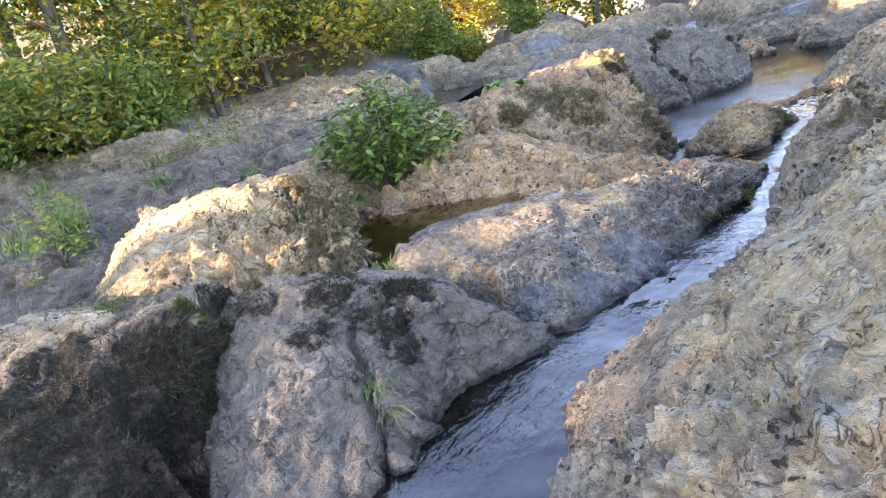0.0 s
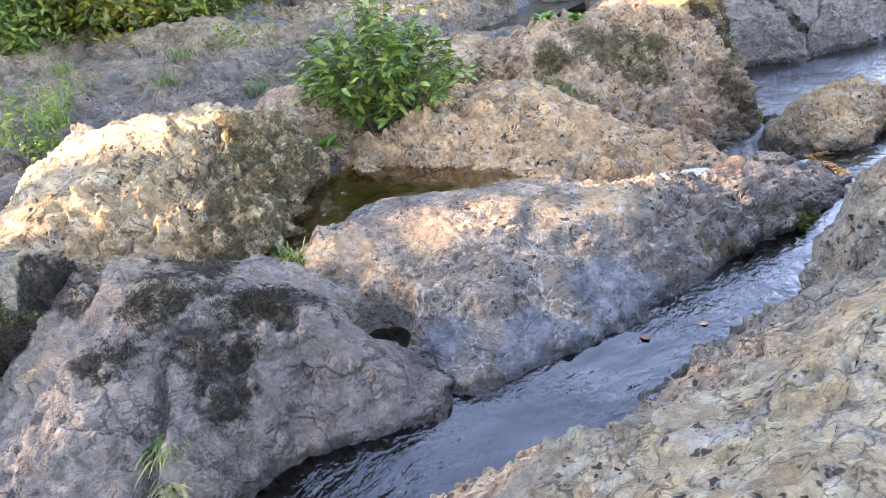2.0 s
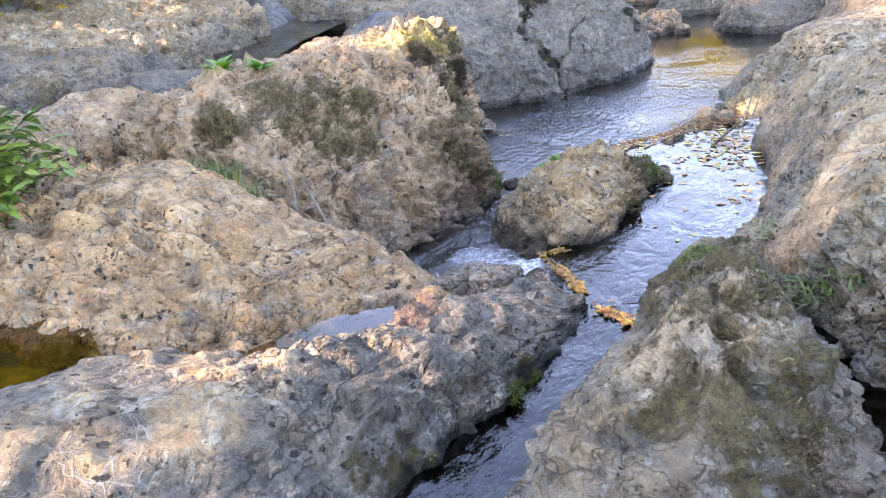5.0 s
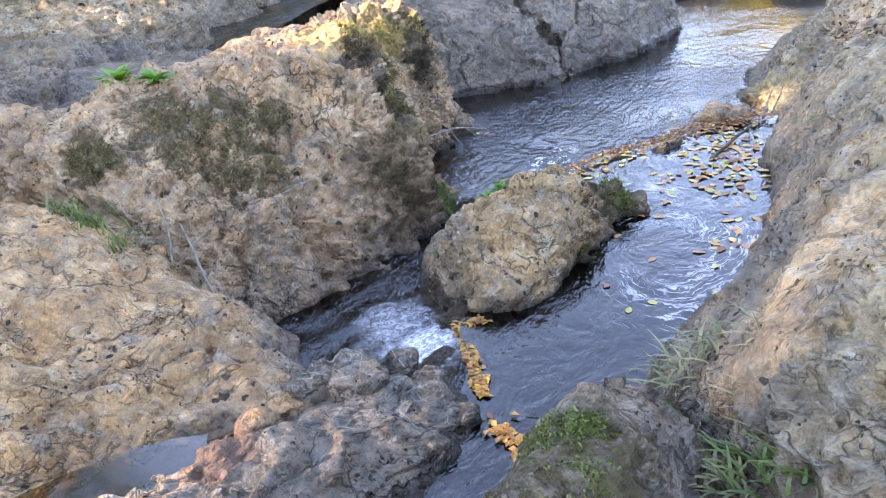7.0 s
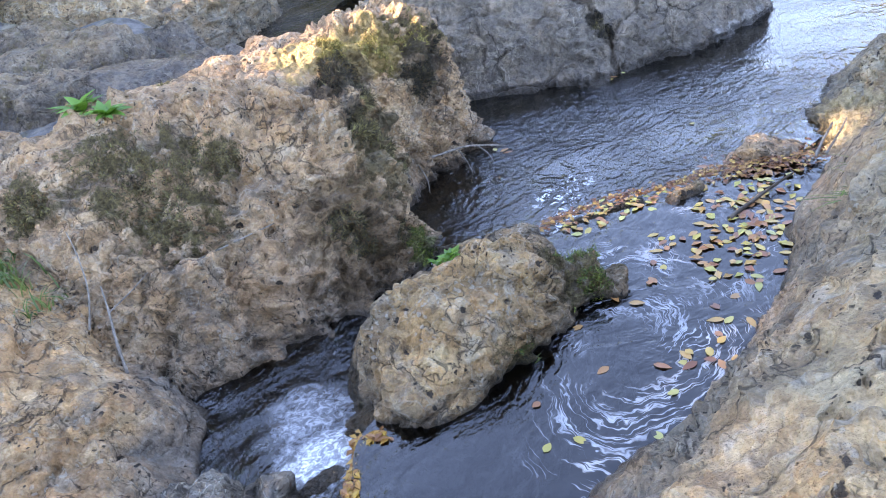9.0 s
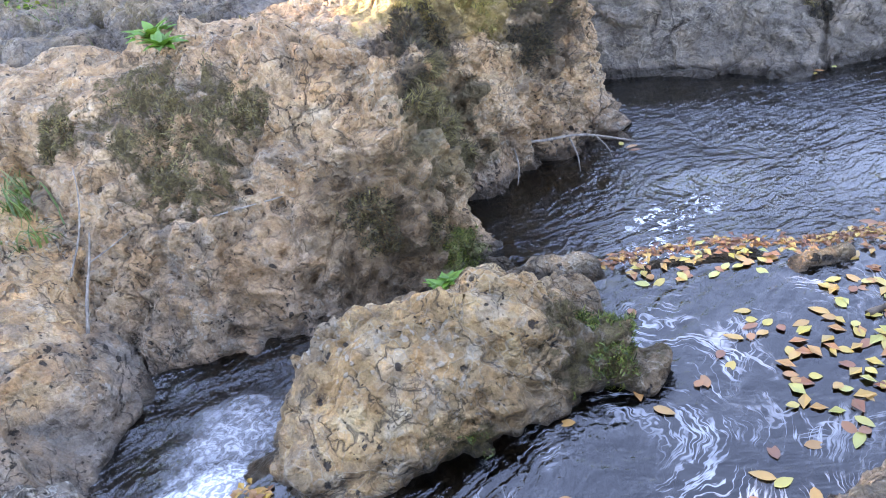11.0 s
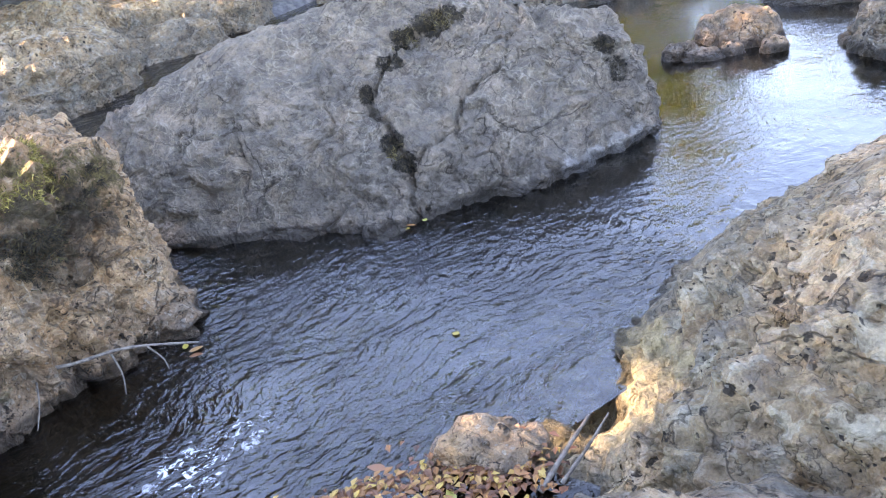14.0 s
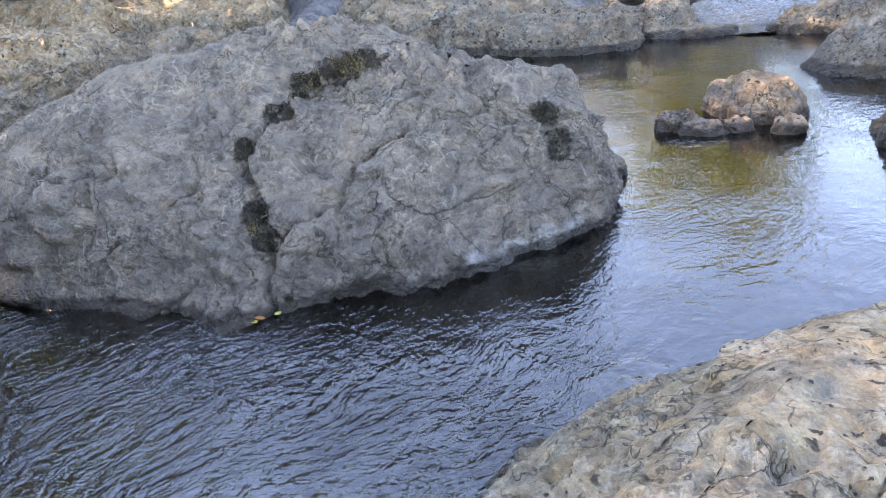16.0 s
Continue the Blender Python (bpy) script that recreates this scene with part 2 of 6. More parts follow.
def rock_material(name, grey=(0.17, 0.17, 0.185), tan=(0.36, 0.29, 0.2), tan_from=0.35, tan_to=0.75, wet=0.17, veins=0.5, speckle=1.0, moss=(), rust=0.25, moss_all=0.0, stain_and_light=(), pale=0.35, dark_moss=False, cover=0.46):
    """Water-worn grey stone below, weathered buff crust above, with veins, moss patches (x, y, z, r) and a wet foot."""
    grey, tan = (tuple(c * k for c, k in zip(q, (1.04, 0.855, 0.65))) for q in (grey, tan))
    m = Nodes(name)
    P = m.pos.outputs["Position"]
    z = m.sep(P)[2]

    def times(c, k, warm=0.0):
        return (c[0] * k * (1 + warm), c[1] * k, c[2] * k * (1 - warm))

    def strayed(scale, much, detail=3):
        return m.vec("ADD", P, m.vec("MULTIPLY", m.vec("SUBTRACT", m.noise(scale, detail, 0.6, color=True), (0.5, 0.5, 0.5)), (much, much, much)))
    big, mid = m.noise(1.5, 4, 0.55), m.noise(5.5, 7, 0.62)
    chunk, fine = m.noise(21, 8, 0.7), m.noise(95, 4, 0.7)
    wide, near = strayed(3.0, 0.3), strayed(15, 0.07)
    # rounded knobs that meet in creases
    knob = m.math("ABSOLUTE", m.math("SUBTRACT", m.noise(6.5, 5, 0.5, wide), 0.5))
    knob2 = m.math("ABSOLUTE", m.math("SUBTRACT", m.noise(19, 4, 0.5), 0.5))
    g = m.ramp(mid, [(0.32, times(grey, 0.66)), (0.45, times(grey, 0.92, -0.03)), (0.54, times(grey, 1.06, 0.02)), (0.67, times(grey, 1.38, 0.05))])
    crust = m.ramp(m.noise(4.6, 7, 0.62), [(0.32, times(tan, 0.6)), (0.44, times(tan, 0.9)), (0.54, times(tan, 1.08)), (0.66, times(tan, 1.35, -0.06))])
    crust = m.mix(m.math("MULTIPLY", m.step(0.5, 0.64, m.noise(2.7, 6, 0.65)), rust), crust, (0.2, 0.11, 0.06))
    crust = m.mix(m.math("MULTIPLY", m.step(0.5, 0.63, m.noise(8, 6, 0.65)), pale), crust, (0.37, 0.33, 0.265))
    crust = m.mix(m.math("MULTIPLY", m.step(0.55, 0.63, m.noise(3.9, 8, 0.7)), 0.5), crust, (0.11, 0.1, 0.088))
    hgt = m.math("ADD", z, m.math("MULTIPLY", m.math("SUBTRACT", big, 0.5), 0.9))
    hgt = m.math("ADD", hgt, m.math("MULTIPLY", m.math("SUBTRACT", mid, 0.5), 0.6))
    col = m.mix(m.step(tan_from, tan_to, hgt), g, crust)
    # cream veins, standing a little proud
    flat = m.vec("MULTIPLY", wide, (1.0, 1.0, 0.55))
    thick = m.math("ADD", 0.012, m.math("MULTIPLY", m.step(0.4, 0.7, m.noise(6, 4, 0.6)), 0.075))
    vein = m.math("MINIMUM", m.voronoi(5.5, "DISTANCE_TO_EDGE", flat), m.math("MULTIPLY", m.voronoi(10, "DISTANCE_TO_EDGE", strayed(7, 0.1)), 1.15))
    vm = m.math("MULTIPLY", m.math("SUBTRACT", 1.0, m.math("DIVIDE", vein, thick), True), m.math("MULTIPLY", m.step(0.42, 0.56, m.noise(2.1, 5, 0.65)), veins), True)
    col = m.mix(m.math("MULTIPLY", vm, 0.85), col, (0.4, 0.35, 0.27))
    # flakes of slightly different tone
    for sc, lo, hi in ((8.0, 0.84, 1.16), (24.0, 0.86, 1.14)):
        v = m.node("ShaderNodeTexVoronoi", Vector=near, Scale=sc)
        cr, cg, _ = m.sep(v.outputs["Color"])
        tone = m.math("ADD", lo, m.math("MULTIPLY", cr, hi - lo))
        cool = m.math("ADD", 0.86, m.math("MULTIPLY", cg, 0.24))
        col = m.mix(speckle, col, m.node("ShaderNodeCombineColor", Red=tone, Green=m.math("MULTIPLY", tone, m.math("ADD", 0.5, m.math("MULTIPLY", cool, 0.5))), Blue=m.math("MULTIPLY", tone, cool)).outputs[0], "MULTIPLY")
        flake = cr
    # shade put into the colour of creases and pores; pale crumbs and hairline cracks
    crease_shade = m.math("MULTIPLY", m.step(0.022, 0.0, knob), m.step(0.46, 0.58, m.noise(3.4, 4, 0.6)))
    crease_shade = m.math("MAXIMUM", crease_shade, m.math("MULTIPLY", m.math("MULTIPLY", m.step(0.025, 0.003, knob2), m.step(0.5, 0.6, m.noise(5.0, 4, 0.6))), 0.8))
    col = m.mix(m.math("MULTIPLY", crease_shade, 0.44 + 0.26 * min(speckle, 1.0)), col, (0.035, 0.029, 0.022))
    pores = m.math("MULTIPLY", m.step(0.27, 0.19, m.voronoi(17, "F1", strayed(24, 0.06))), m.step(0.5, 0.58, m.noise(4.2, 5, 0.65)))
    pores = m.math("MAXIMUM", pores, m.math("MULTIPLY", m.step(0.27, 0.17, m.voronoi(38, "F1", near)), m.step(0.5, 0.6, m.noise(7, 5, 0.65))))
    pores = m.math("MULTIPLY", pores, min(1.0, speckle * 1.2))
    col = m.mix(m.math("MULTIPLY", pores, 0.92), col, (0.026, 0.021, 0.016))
    crumb = m.math("MULTIPLY", m.step(0.34, 0.26, m.voronoi(30, "F1", strayed(20, 0.05))), m.math("MULTIPLY", m.step(0.52, 0.6, m.noise(3.3, 6, 0.65)), speckle))
    col = m.mix(m.math("MULTIPLY", crumb, 0.5), col, (0.4, 0.36, 0.29))
    wob2 = strayed(2.2, 0.4, 5)
    seam = m.math("MULTIPLY", m.step(0.016, 0.004, m.voronoi(2.3, "DISTANCE_TO_EDGE", wob2)), m.step(0.5, 0.57, m.noise(1.3, 5, 0.6)))
    seam = m.math("MAXIMUM", seam, m.math("MULTIPLY", m.step(0.02, 0.005, m.voronoi(6.5, "DISTANCE_TO_EDGE", wob2)), m.step(0.54, 0.62, m.noise(2.0, 5, 0.6))))
    col = m.mix(m.math("MULTIPLY", seam, 0.55), col, (0.02, 0.017, 0.014))
    col = m.mix(1.0, col, m.ramp(chunk, [(0.34, (0.76, 0.755, 0.75)), (0.45, (0.94, 0.935, 0.93)), (0.54, (1.04, 1.04, 1.03)), (0.66, (1.22, 1.21, 1.19))]), "MULTIPLY")
    col = m.mix(1.0, col, m.ramp(fine, [(0.33, (0.82, 0.82, 0.82)), (0.5, (1.0, 1.0, 1.0)), (0.68, (1.18, 1.18, 1.17))]), "MULTIPLY")
    rough = m.math("ADD", 0.72, m.math("MULTIPLY", mid, 0.25))
    # moss and dry brown growth
    mk = moss_all
    if moss_all:
        mk = m.math("MULTIPLY", m.step(0.5, 0.62, m.noise(2.6, 5, 0.65)), moss_all)
    for x, y, zz, r in moss:
        d = m.math("ADD", m.math("DIVIDE", m.vec("DISTANCE", P, (x, y, zz)), r), m.math("MULTIPLY", m.math("SUBTRACT", m.noise(5, 9, 0.72), 0.5), 2.2))
        mk = m.math("MAXIMUM", mk, m.step(1.0, 0.8, d))
    has_moss = bool(moss) or moss_all > 0
    if has_moss:
        mc = m.ramp(m.noise(40, 6, 0.8), [(0.3, (0.006, 0.005, 0.004)), (0.48, (0.03, 0.024, 0.015)), (0.6, (0.085, 0.065, 0.035)), (0.75, (0.16, 0.13, 0.06))] if dark_moss else [(0.25, (0.022, 0.016, 0.008)), (0.42, (0.1, 0.072, 0.032)), (0.58, (0.21, 0.158, 0.065)), (0.75, (0.3, 0.25, 0.085))])
        mk2 = m.math("MULTIPLY", mk, m.step(cover, cover + 0.07, m.noise(8, 10, 0.78)))
        col = m.mix(mk2, col, mc)
        rough = m.math("MAXIMUM", rough, mk2)
    # spots of other colour: real stains, and painted sun and shade
    for x, y, zz, r, c in stain_and_light:
        d = m.math("ADD", m.math("DIVIDE", m.vec("DISTANCE", P, (x, y, zz)), r), m.math("MULTIPLY", m.math("SUBTRACT", m.noise(4.5, 10, 0.75), 0.5), 2.2))
        col = m.mix(m.math("MULTIPLY", m.step(1.0, 0.75, d), 0.65), col, m.mix(m.step(0.42, 0.58, chunk), tuple(k * 0.6 for k in c), c))
    # wet foot
    w = m.step(wet + 0.05, wet + 0.015, m.math("ADD", z, m.math("MULTIPLY", m.math("SUBTRACT", m.noise(6, 3), 0.5), 0.07)))
    col = m.mix(w, col, m.mix(0.72, col, (0.015, 0.013, 0.01)))
    rough = m.math("SUBTRACT", rough, m.math("MULTIPLY", w, 0.5))
    h = m.math("ADD", m.math("MULTIPLY", knob, 3.0), m.math("MULTIPLY", knob2, 1.3))
    h = m.math("ADD", h, m.math("ADD", m.math("MULTIPLY", chunk, 0.6), m.math("MULTIPLY", fine, 0.12)))
    h = m.math("ADD", h, m.math("MULTIPLY", flake, 0.16))
    h = m.math("ADD", h, m.math("MULTIPLY", vm, 0.16))
    for dent, deep in ((pores, 0.45), (seam, 0.5), (crease_shade, 0.2)):
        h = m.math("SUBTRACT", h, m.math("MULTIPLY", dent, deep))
    h = m.math("ADD", h, m.math("MULTIPLY", crumb, 0.2))
    if has_moss:
        h = m.math("ADD", h, m.math("MULTIPLY", mk2, m.noise(120, 3, 0.8)))
    return m.surface(col, rough, m.bump(h, 0.065, 1.0), spec=0.3)


def water_material(name, tint, wave, flow=(1, 1, 0), foam=None, rough=0.02, chop=0.5, calm=None, shallow=None, ior=1.55):
    """Clear water: a tinted view of the bed under a sky reflection, broken by ripples along the flow."""
    m = Nodes(name)
    P = m.pos.outputs["Position"]
    Q = m.vec("ADD", P, m.vec("MULTIPLY", m.noise(1.1, 2, 0.5, color=True), (0.5, 0.5, 0)))
    rot = m.node("ShaderNodeVectorRotate", Vector=Q, Axis=(0, 0, 1), Angle=-math.atan2(flow[1], flow[0]))
    S = m.vec("MULTIPLY", rot.outputs[0], (0.85, 1.25, 1))
    h = m.math("ADD", m.noise(13, 2, 0.5, S, 0.6), m.math("MULTIPLY", m.noise(36, 2, 0.5, S, 0.9), 0.3))
    amp = m.math("ADD", 1 - chop, m.math("MULTIPLY", m.step(0.38, 0.62, m.noise(0.9, 2)), chop))
    if calm:
        amp = m.math("MULTIPLY", amp, m.math("SUBTRACT", 1.0, m.math("MULTIPLY", m.step(calm[0], calm[1], m.vec("DOT_PRODUCT", P, (0.55, 0.83, 0))), 0.78)))
    n = m.bump(m.math("MULTIPLY", h, amp), wave, 1.0)
    fr = m.node("ShaderNodeFresnel", IOR=ior, Normal=n)
    gl = m.node("ShaderNodeBsdfGlossy", Color=(1, 1, 1), Roughness=rough, Normal=n)
    if shallow:
        tint = m.mix(m.step(shallow[2], shallow[2] * 0.35, m.vec("DISTANCE", P, (shallow[0], shallow[1], 0.0))), tint, (0.85, 0.74, 0.52))
    tr = m.node("ShaderNodeBsdfTransparent", Color=tint)
    mx = m.t.nodes.new("ShaderNodeMixShader")
    m.put(mx.inputs[0], m.math("MULTIPLY", fr.outputs[0], 1.0, True))
    m.t.links.new(tr.outputs[0], mx.inputs[1]), m.t.links.new(gl.outputs[0], mx.inputs[2])
    last = mx.outputs[0]
    if foam:
        f = foam(m, P)
        df = m.node("ShaderNodeBsdfDiffuse", Color=(0.8, 0.82, 0.84))
        m2 = m.t.nodes.new("ShaderNodeMixShader")
        m.put(m2.inputs[0], f)
        m.t.links.new(last, m2.inputs[1]), m.t.links.new(df.outputs[0], m2.inputs[2])
        last = m2.outputs[0]
    m.t.links.new(last, m.out.inputs[0])
    return m.mat


def swirl_foam(m, P):
    """Foam threads drawn out round the eddy."""
    total = 0.0
    for cx, cy, r, amt, k in ((3.25, 7.2, 0.85, 1.0, 0.0), (3.6, 7.95, 0.45, 0.8, 9.0)):
        v = m.vec("SUBTRACT", P, (cx, cy, 0.15))
        x, y, _ = m.sep(v)
        rad = m.vec("LENGTH", m.vec("MULTIPLY", v, (1.15, 0.8, 0)))
        ang = m.math("ARCTAN2", y, m.math("MULTIPLY", x, -1))
        warp = m.math("MULTIPLY", m.math("SUBTRACT", m.noise(2.6, 4, 0.55), 0.5), 0.4)
        c = m.node("ShaderNodeCombineXYZ", X=m.math("ADD", m.math("MULTIPLY", ang, 0.9), rad), Y=m.math("MULTIPLY", m.math("ADD", m.math("ADD", rad, m.math("MULTIPLY", ang, 0.07)), warp), 19.0), Z=k).outputs[0]
        ridge = m.math("ABSOLUTE", m.math("SUBTRACT", m.noise(1.0, 4, 0.6, c, 0.3), 0.5))
        line = m.step(0.036, 0.0, ridge)
        patch = m.step(0.36, 0.54, m.noise(3.0, 5, 0.65))
        line = m.math("MULTIPLY", m.math("MULTIPLY", line, patch), m.math("MULTIPLY", m.math("MULTIPLY", m.step(r, r * 0.55, rad), m.step(0.08, 0.3, rad)), amt))
        total = m.math("MAXIMUM", total, line)
    total = m.math("MULTIPLY", total, m.step(2.85, 3.1, m.sep(P)[0]))
    return m.math("MULTIPLY", total, 0.4)


def froth(spots, fleck=False):
    def f(m, P):
        total = 0.0
        for x, y, z, r, amt in spots:
            d = m.math("ADD", m.math("DIVIDE", m.vec("DISTANCE", P, (x, y, z)), r), m.math("MULTIPLY", m.math("SUBTRACT", m.noise(7, 5, 0.75, distort=1.5), 0.5), 1.5))
            k = m.math("MULTIPLY", m.step(1.1, 0.1, d), m.math("ADD", 0.25, m.math("MULTIPLY", m.step(0.42, 0.66, m.noise(30, 6, 0.75, distort=1.0)), 0.75)))
            if fleck:
                k = m.math("MULTIPLY", m.step(1.0, 0.4, d), m.step(0.53, 0.6, m.noise(22, 5, 0.7, distort=1.0)))
            total = m.math("MAXIMUM", total, m.math("MULTIPLY", k, amt))
        return total
    return f


def leaf_material(name, stops, gloss=0.45, through=0.45):
    m = Nodes(name)
    r = m.node("ShaderNodeObjectInfo").outputs["Random"]
    isl = m.pos.outputs["Random Per Island"]
    f = m.math("FRACT", m.math("ADD", isl, r))
    col = m.ramp(f, [(x, tuple(k * 0.8 for k in c)) for x, c in stops])
    col = m.mix(m.math("MULTIPLY", m.noise(60, 3, 0.6), 0.5), col, m.mix(0.5, col, (0.03, 0.03, 0.01)))
    b = m.node("ShaderNodeBsdfPrincipled", Base_Color=col, Roughness=gloss)
    tl = m.node("ShaderNodeBsdfTranslucent", Color=col)
    mx = m.t.nodes.new("ShaderNodeMixShader")
    mx.inputs[0].default_value = through
    m.t.links.new(b.outputs[0], mx.inputs[1]), m.t.links.new(tl.outputs[0], mx.inputs[2])
    m.t.links.new(mx.outputs[0], m.out.inputs[0])
    return m.mat


def bark_material(name, dark, light, scale=14):
    m = Nodes(name)
    S = m.vec("MULTIPLY", m.pos.outputs["Position"], (1, 1, 0.25))
    n = m.noise(scale, 6, 0.7, S)
    return m.surface(m.mix(m.step(0.3, 0.7, n), dark, light), 0.85, m.bump(n, 0.02, 0.8), spec=0.2)


GREEN = [(0.0, (0.05, 0.1, 0.02)), (0.35, (0.1, 0.19, 0.03)), (0.7, (0.18, 0.28, 0.04)), (1.0, (0.34, 0.36, 0.05))]
MIXED = [(0.0, (0.06, 0.11, 0.02)), (0.4, (0.16, 0.23, 0.03)), (0.65, (0.34, 0.34, 0.04)), (0.85, (0.4, 0.3, 0.02)), (1.0, (0.3, 0.13, 0.03))]
AUTUMN = [(0.0, (0.18, 0.2, 0.03)), (0.3, (0.45, 0.38, 0.03)), (0.7, (0.65, 0.5, 0.03)), (1.0, (0.4, 0.16, 0.03))]
leaves_green = leaf_material("leaves_green", GREEN)
leaves_mixed = leaf_material("leaves_mixed", MIXED)
leaves_autumn = leaf_material("leaves_autumn", AUTUMN)
leaves_fallen = leaf_material("leaves_fallen", [(0.0, (0.24, 0.08, 0.035)), (0.3, (0.42, 0.17, 0.06)), (0.55, (0.52, 0.28, 0.08)), (0.8, (0.52, 0.4, 0.08)), (1.0, (0.42, 0.42, 0.12))], 0.35, 0.1)
leaves_jam = leaf_material("leaves_jam", [(0.0, (0.25, 0.09, 0.03)), (0.4, (0.5, 0.21, 0.04)), (0.75, (0.62, 0.36, 0.05)), (1.0, (0.33, 0.12, 0.04))], 0.4, 0.1)
leaves_litter = leaf_material("leaves_litter", [(0.0, (0.1, 0.035, 0.018)), (0.4, (0.26, 0.09, 0.035)), (0.75, (0.46, 0.2, 0.06)), (1.0, (0.65, 0.42, 0.1))], 0.5, 0.05)
grass_green = leaf_material("grass_green", [(0.0, (0.06, 0.12, 0.02)), (0.6, (0.13, 0.22, 0.04)), (1.0, (0.28, 0.28, 0.09))], 0.5, 0.3)
grass_dry = leaf_material("grass_dry", [(0.0, (0.1, 0.13, 0.04)), (0.5, (0.24, 0.24, 0.1)), (1.0, (0.36, 0.31, 0.15))], 0.55, 0.25)
bark = bark_material("bark", (0.03, 0.022, 0.016), (0.13, 0.105, 0.08))
dead_wood = bark_material("dead_wood", (0.1, 0.085, 0.07), (0.26, 0.22, 0.18), 40)

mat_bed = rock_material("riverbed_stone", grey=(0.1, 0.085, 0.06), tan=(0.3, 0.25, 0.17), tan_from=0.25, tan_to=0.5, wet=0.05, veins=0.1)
mat_whale = rock_material("stone_whaleback", grey=(0.17, 0.17, 0.172), tan=(0.4, 0.315, 0.215), tan_from=0.46, tan_to=0.7, veins=1.0, rust=0.15, stain_and_light=[(1.66, 5.68, 0.4, 0.14, (0.26, 0.14, 0.09)), (0.75, 4.08, 0.22, 0.24, (0.2, 0.21, 0.225)), (1.1, 4.42, 0.24, 0.3, (0.2, 0.21, 0.225)), (0.35, 4.0, 0.25, 0.16, (0.2, 0.21, 0.225))], moss=[(1.85, 5.1, 0.2, 0.16), (2.1, 5.45, 0.16, 0.14), (1.6, 4.98, 0.28, 0.15)])
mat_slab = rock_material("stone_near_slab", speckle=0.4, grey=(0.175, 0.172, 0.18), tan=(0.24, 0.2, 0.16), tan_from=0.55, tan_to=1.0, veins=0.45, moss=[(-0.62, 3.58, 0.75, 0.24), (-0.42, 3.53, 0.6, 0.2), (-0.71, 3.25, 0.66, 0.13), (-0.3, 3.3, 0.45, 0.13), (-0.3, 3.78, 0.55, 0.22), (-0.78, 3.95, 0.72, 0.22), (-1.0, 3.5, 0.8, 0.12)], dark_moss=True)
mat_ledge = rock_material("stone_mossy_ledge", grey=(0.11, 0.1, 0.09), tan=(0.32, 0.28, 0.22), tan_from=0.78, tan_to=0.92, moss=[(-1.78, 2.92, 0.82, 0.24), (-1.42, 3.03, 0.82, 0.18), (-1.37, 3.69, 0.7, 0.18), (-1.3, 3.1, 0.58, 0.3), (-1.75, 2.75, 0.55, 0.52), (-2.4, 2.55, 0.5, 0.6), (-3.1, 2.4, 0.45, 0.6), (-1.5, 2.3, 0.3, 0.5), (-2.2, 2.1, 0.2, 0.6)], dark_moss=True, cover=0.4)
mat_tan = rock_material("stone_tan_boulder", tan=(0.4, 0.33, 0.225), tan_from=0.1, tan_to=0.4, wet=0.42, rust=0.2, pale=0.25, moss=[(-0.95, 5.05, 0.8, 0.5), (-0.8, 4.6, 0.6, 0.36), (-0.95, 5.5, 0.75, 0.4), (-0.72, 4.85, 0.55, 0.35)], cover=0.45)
mat_pink = rock_material("stone_pink_slab", grey=(0.21, 0.195, 0.19), tan=(0.44, 0.315, 0.2), tan_from=0.1, tan_to=0.45, veins=0.2, rust=0.4, wet=0.03, stain_and_light=[(1.62, 5.75, 0.38, 0.14, (0.26, 0.14, 0.09))])
# gold brow spots paint sunlight; dark spots on face and recess, moss plus shade
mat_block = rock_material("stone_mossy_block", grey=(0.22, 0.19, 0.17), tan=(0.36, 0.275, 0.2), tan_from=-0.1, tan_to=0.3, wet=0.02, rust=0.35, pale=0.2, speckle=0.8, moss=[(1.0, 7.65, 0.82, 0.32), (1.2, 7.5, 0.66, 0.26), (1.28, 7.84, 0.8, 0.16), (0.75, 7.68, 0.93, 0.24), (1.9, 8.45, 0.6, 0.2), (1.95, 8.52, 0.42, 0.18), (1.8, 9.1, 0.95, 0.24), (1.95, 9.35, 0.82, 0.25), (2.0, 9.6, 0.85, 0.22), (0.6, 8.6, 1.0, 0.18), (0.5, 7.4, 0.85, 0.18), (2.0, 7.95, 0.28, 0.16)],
    stain_and_light=[(1.93, 7.9, 0.28, 0.42, (0.12, 0.07, 0.03)), (1.97, 9.3, 0.68, 0.28, (0.06, 0.045, 0.03)), (2.02, 9.5, 0.7, 0.16, (0.06, 0.045, 0.03)), (1.5, 8.75, 1.04, 0.3, (0.45, 0.3, 0.1)), (1.75, 9.0, 1.0, 0.28, (0.42, 0.28, 0.09)), (1.74, 8.5, 0.9, 0.18, (0.022, 0.016, 0.011)), (1.83, 8.36, 0.78, 0.12, (0.022, 0.016, 0.011)), (1.69, 8.79, 0.86, 0.14, (0.022, 0.016, 0.011)), (1.93, 8.5, 0.45, 0.42, (0.08, 0.068, 0.026)), (1.72, 8.66, 0.5, 0.24, (0.05, 0.042, 0.02)), (2.12, 8.09, 0.08, 0.13, (0.14, 0.16, 0.03))])
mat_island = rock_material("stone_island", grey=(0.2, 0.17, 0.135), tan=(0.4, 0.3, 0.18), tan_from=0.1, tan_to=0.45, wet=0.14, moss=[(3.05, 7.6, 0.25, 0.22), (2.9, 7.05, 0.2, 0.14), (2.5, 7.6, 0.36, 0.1)])
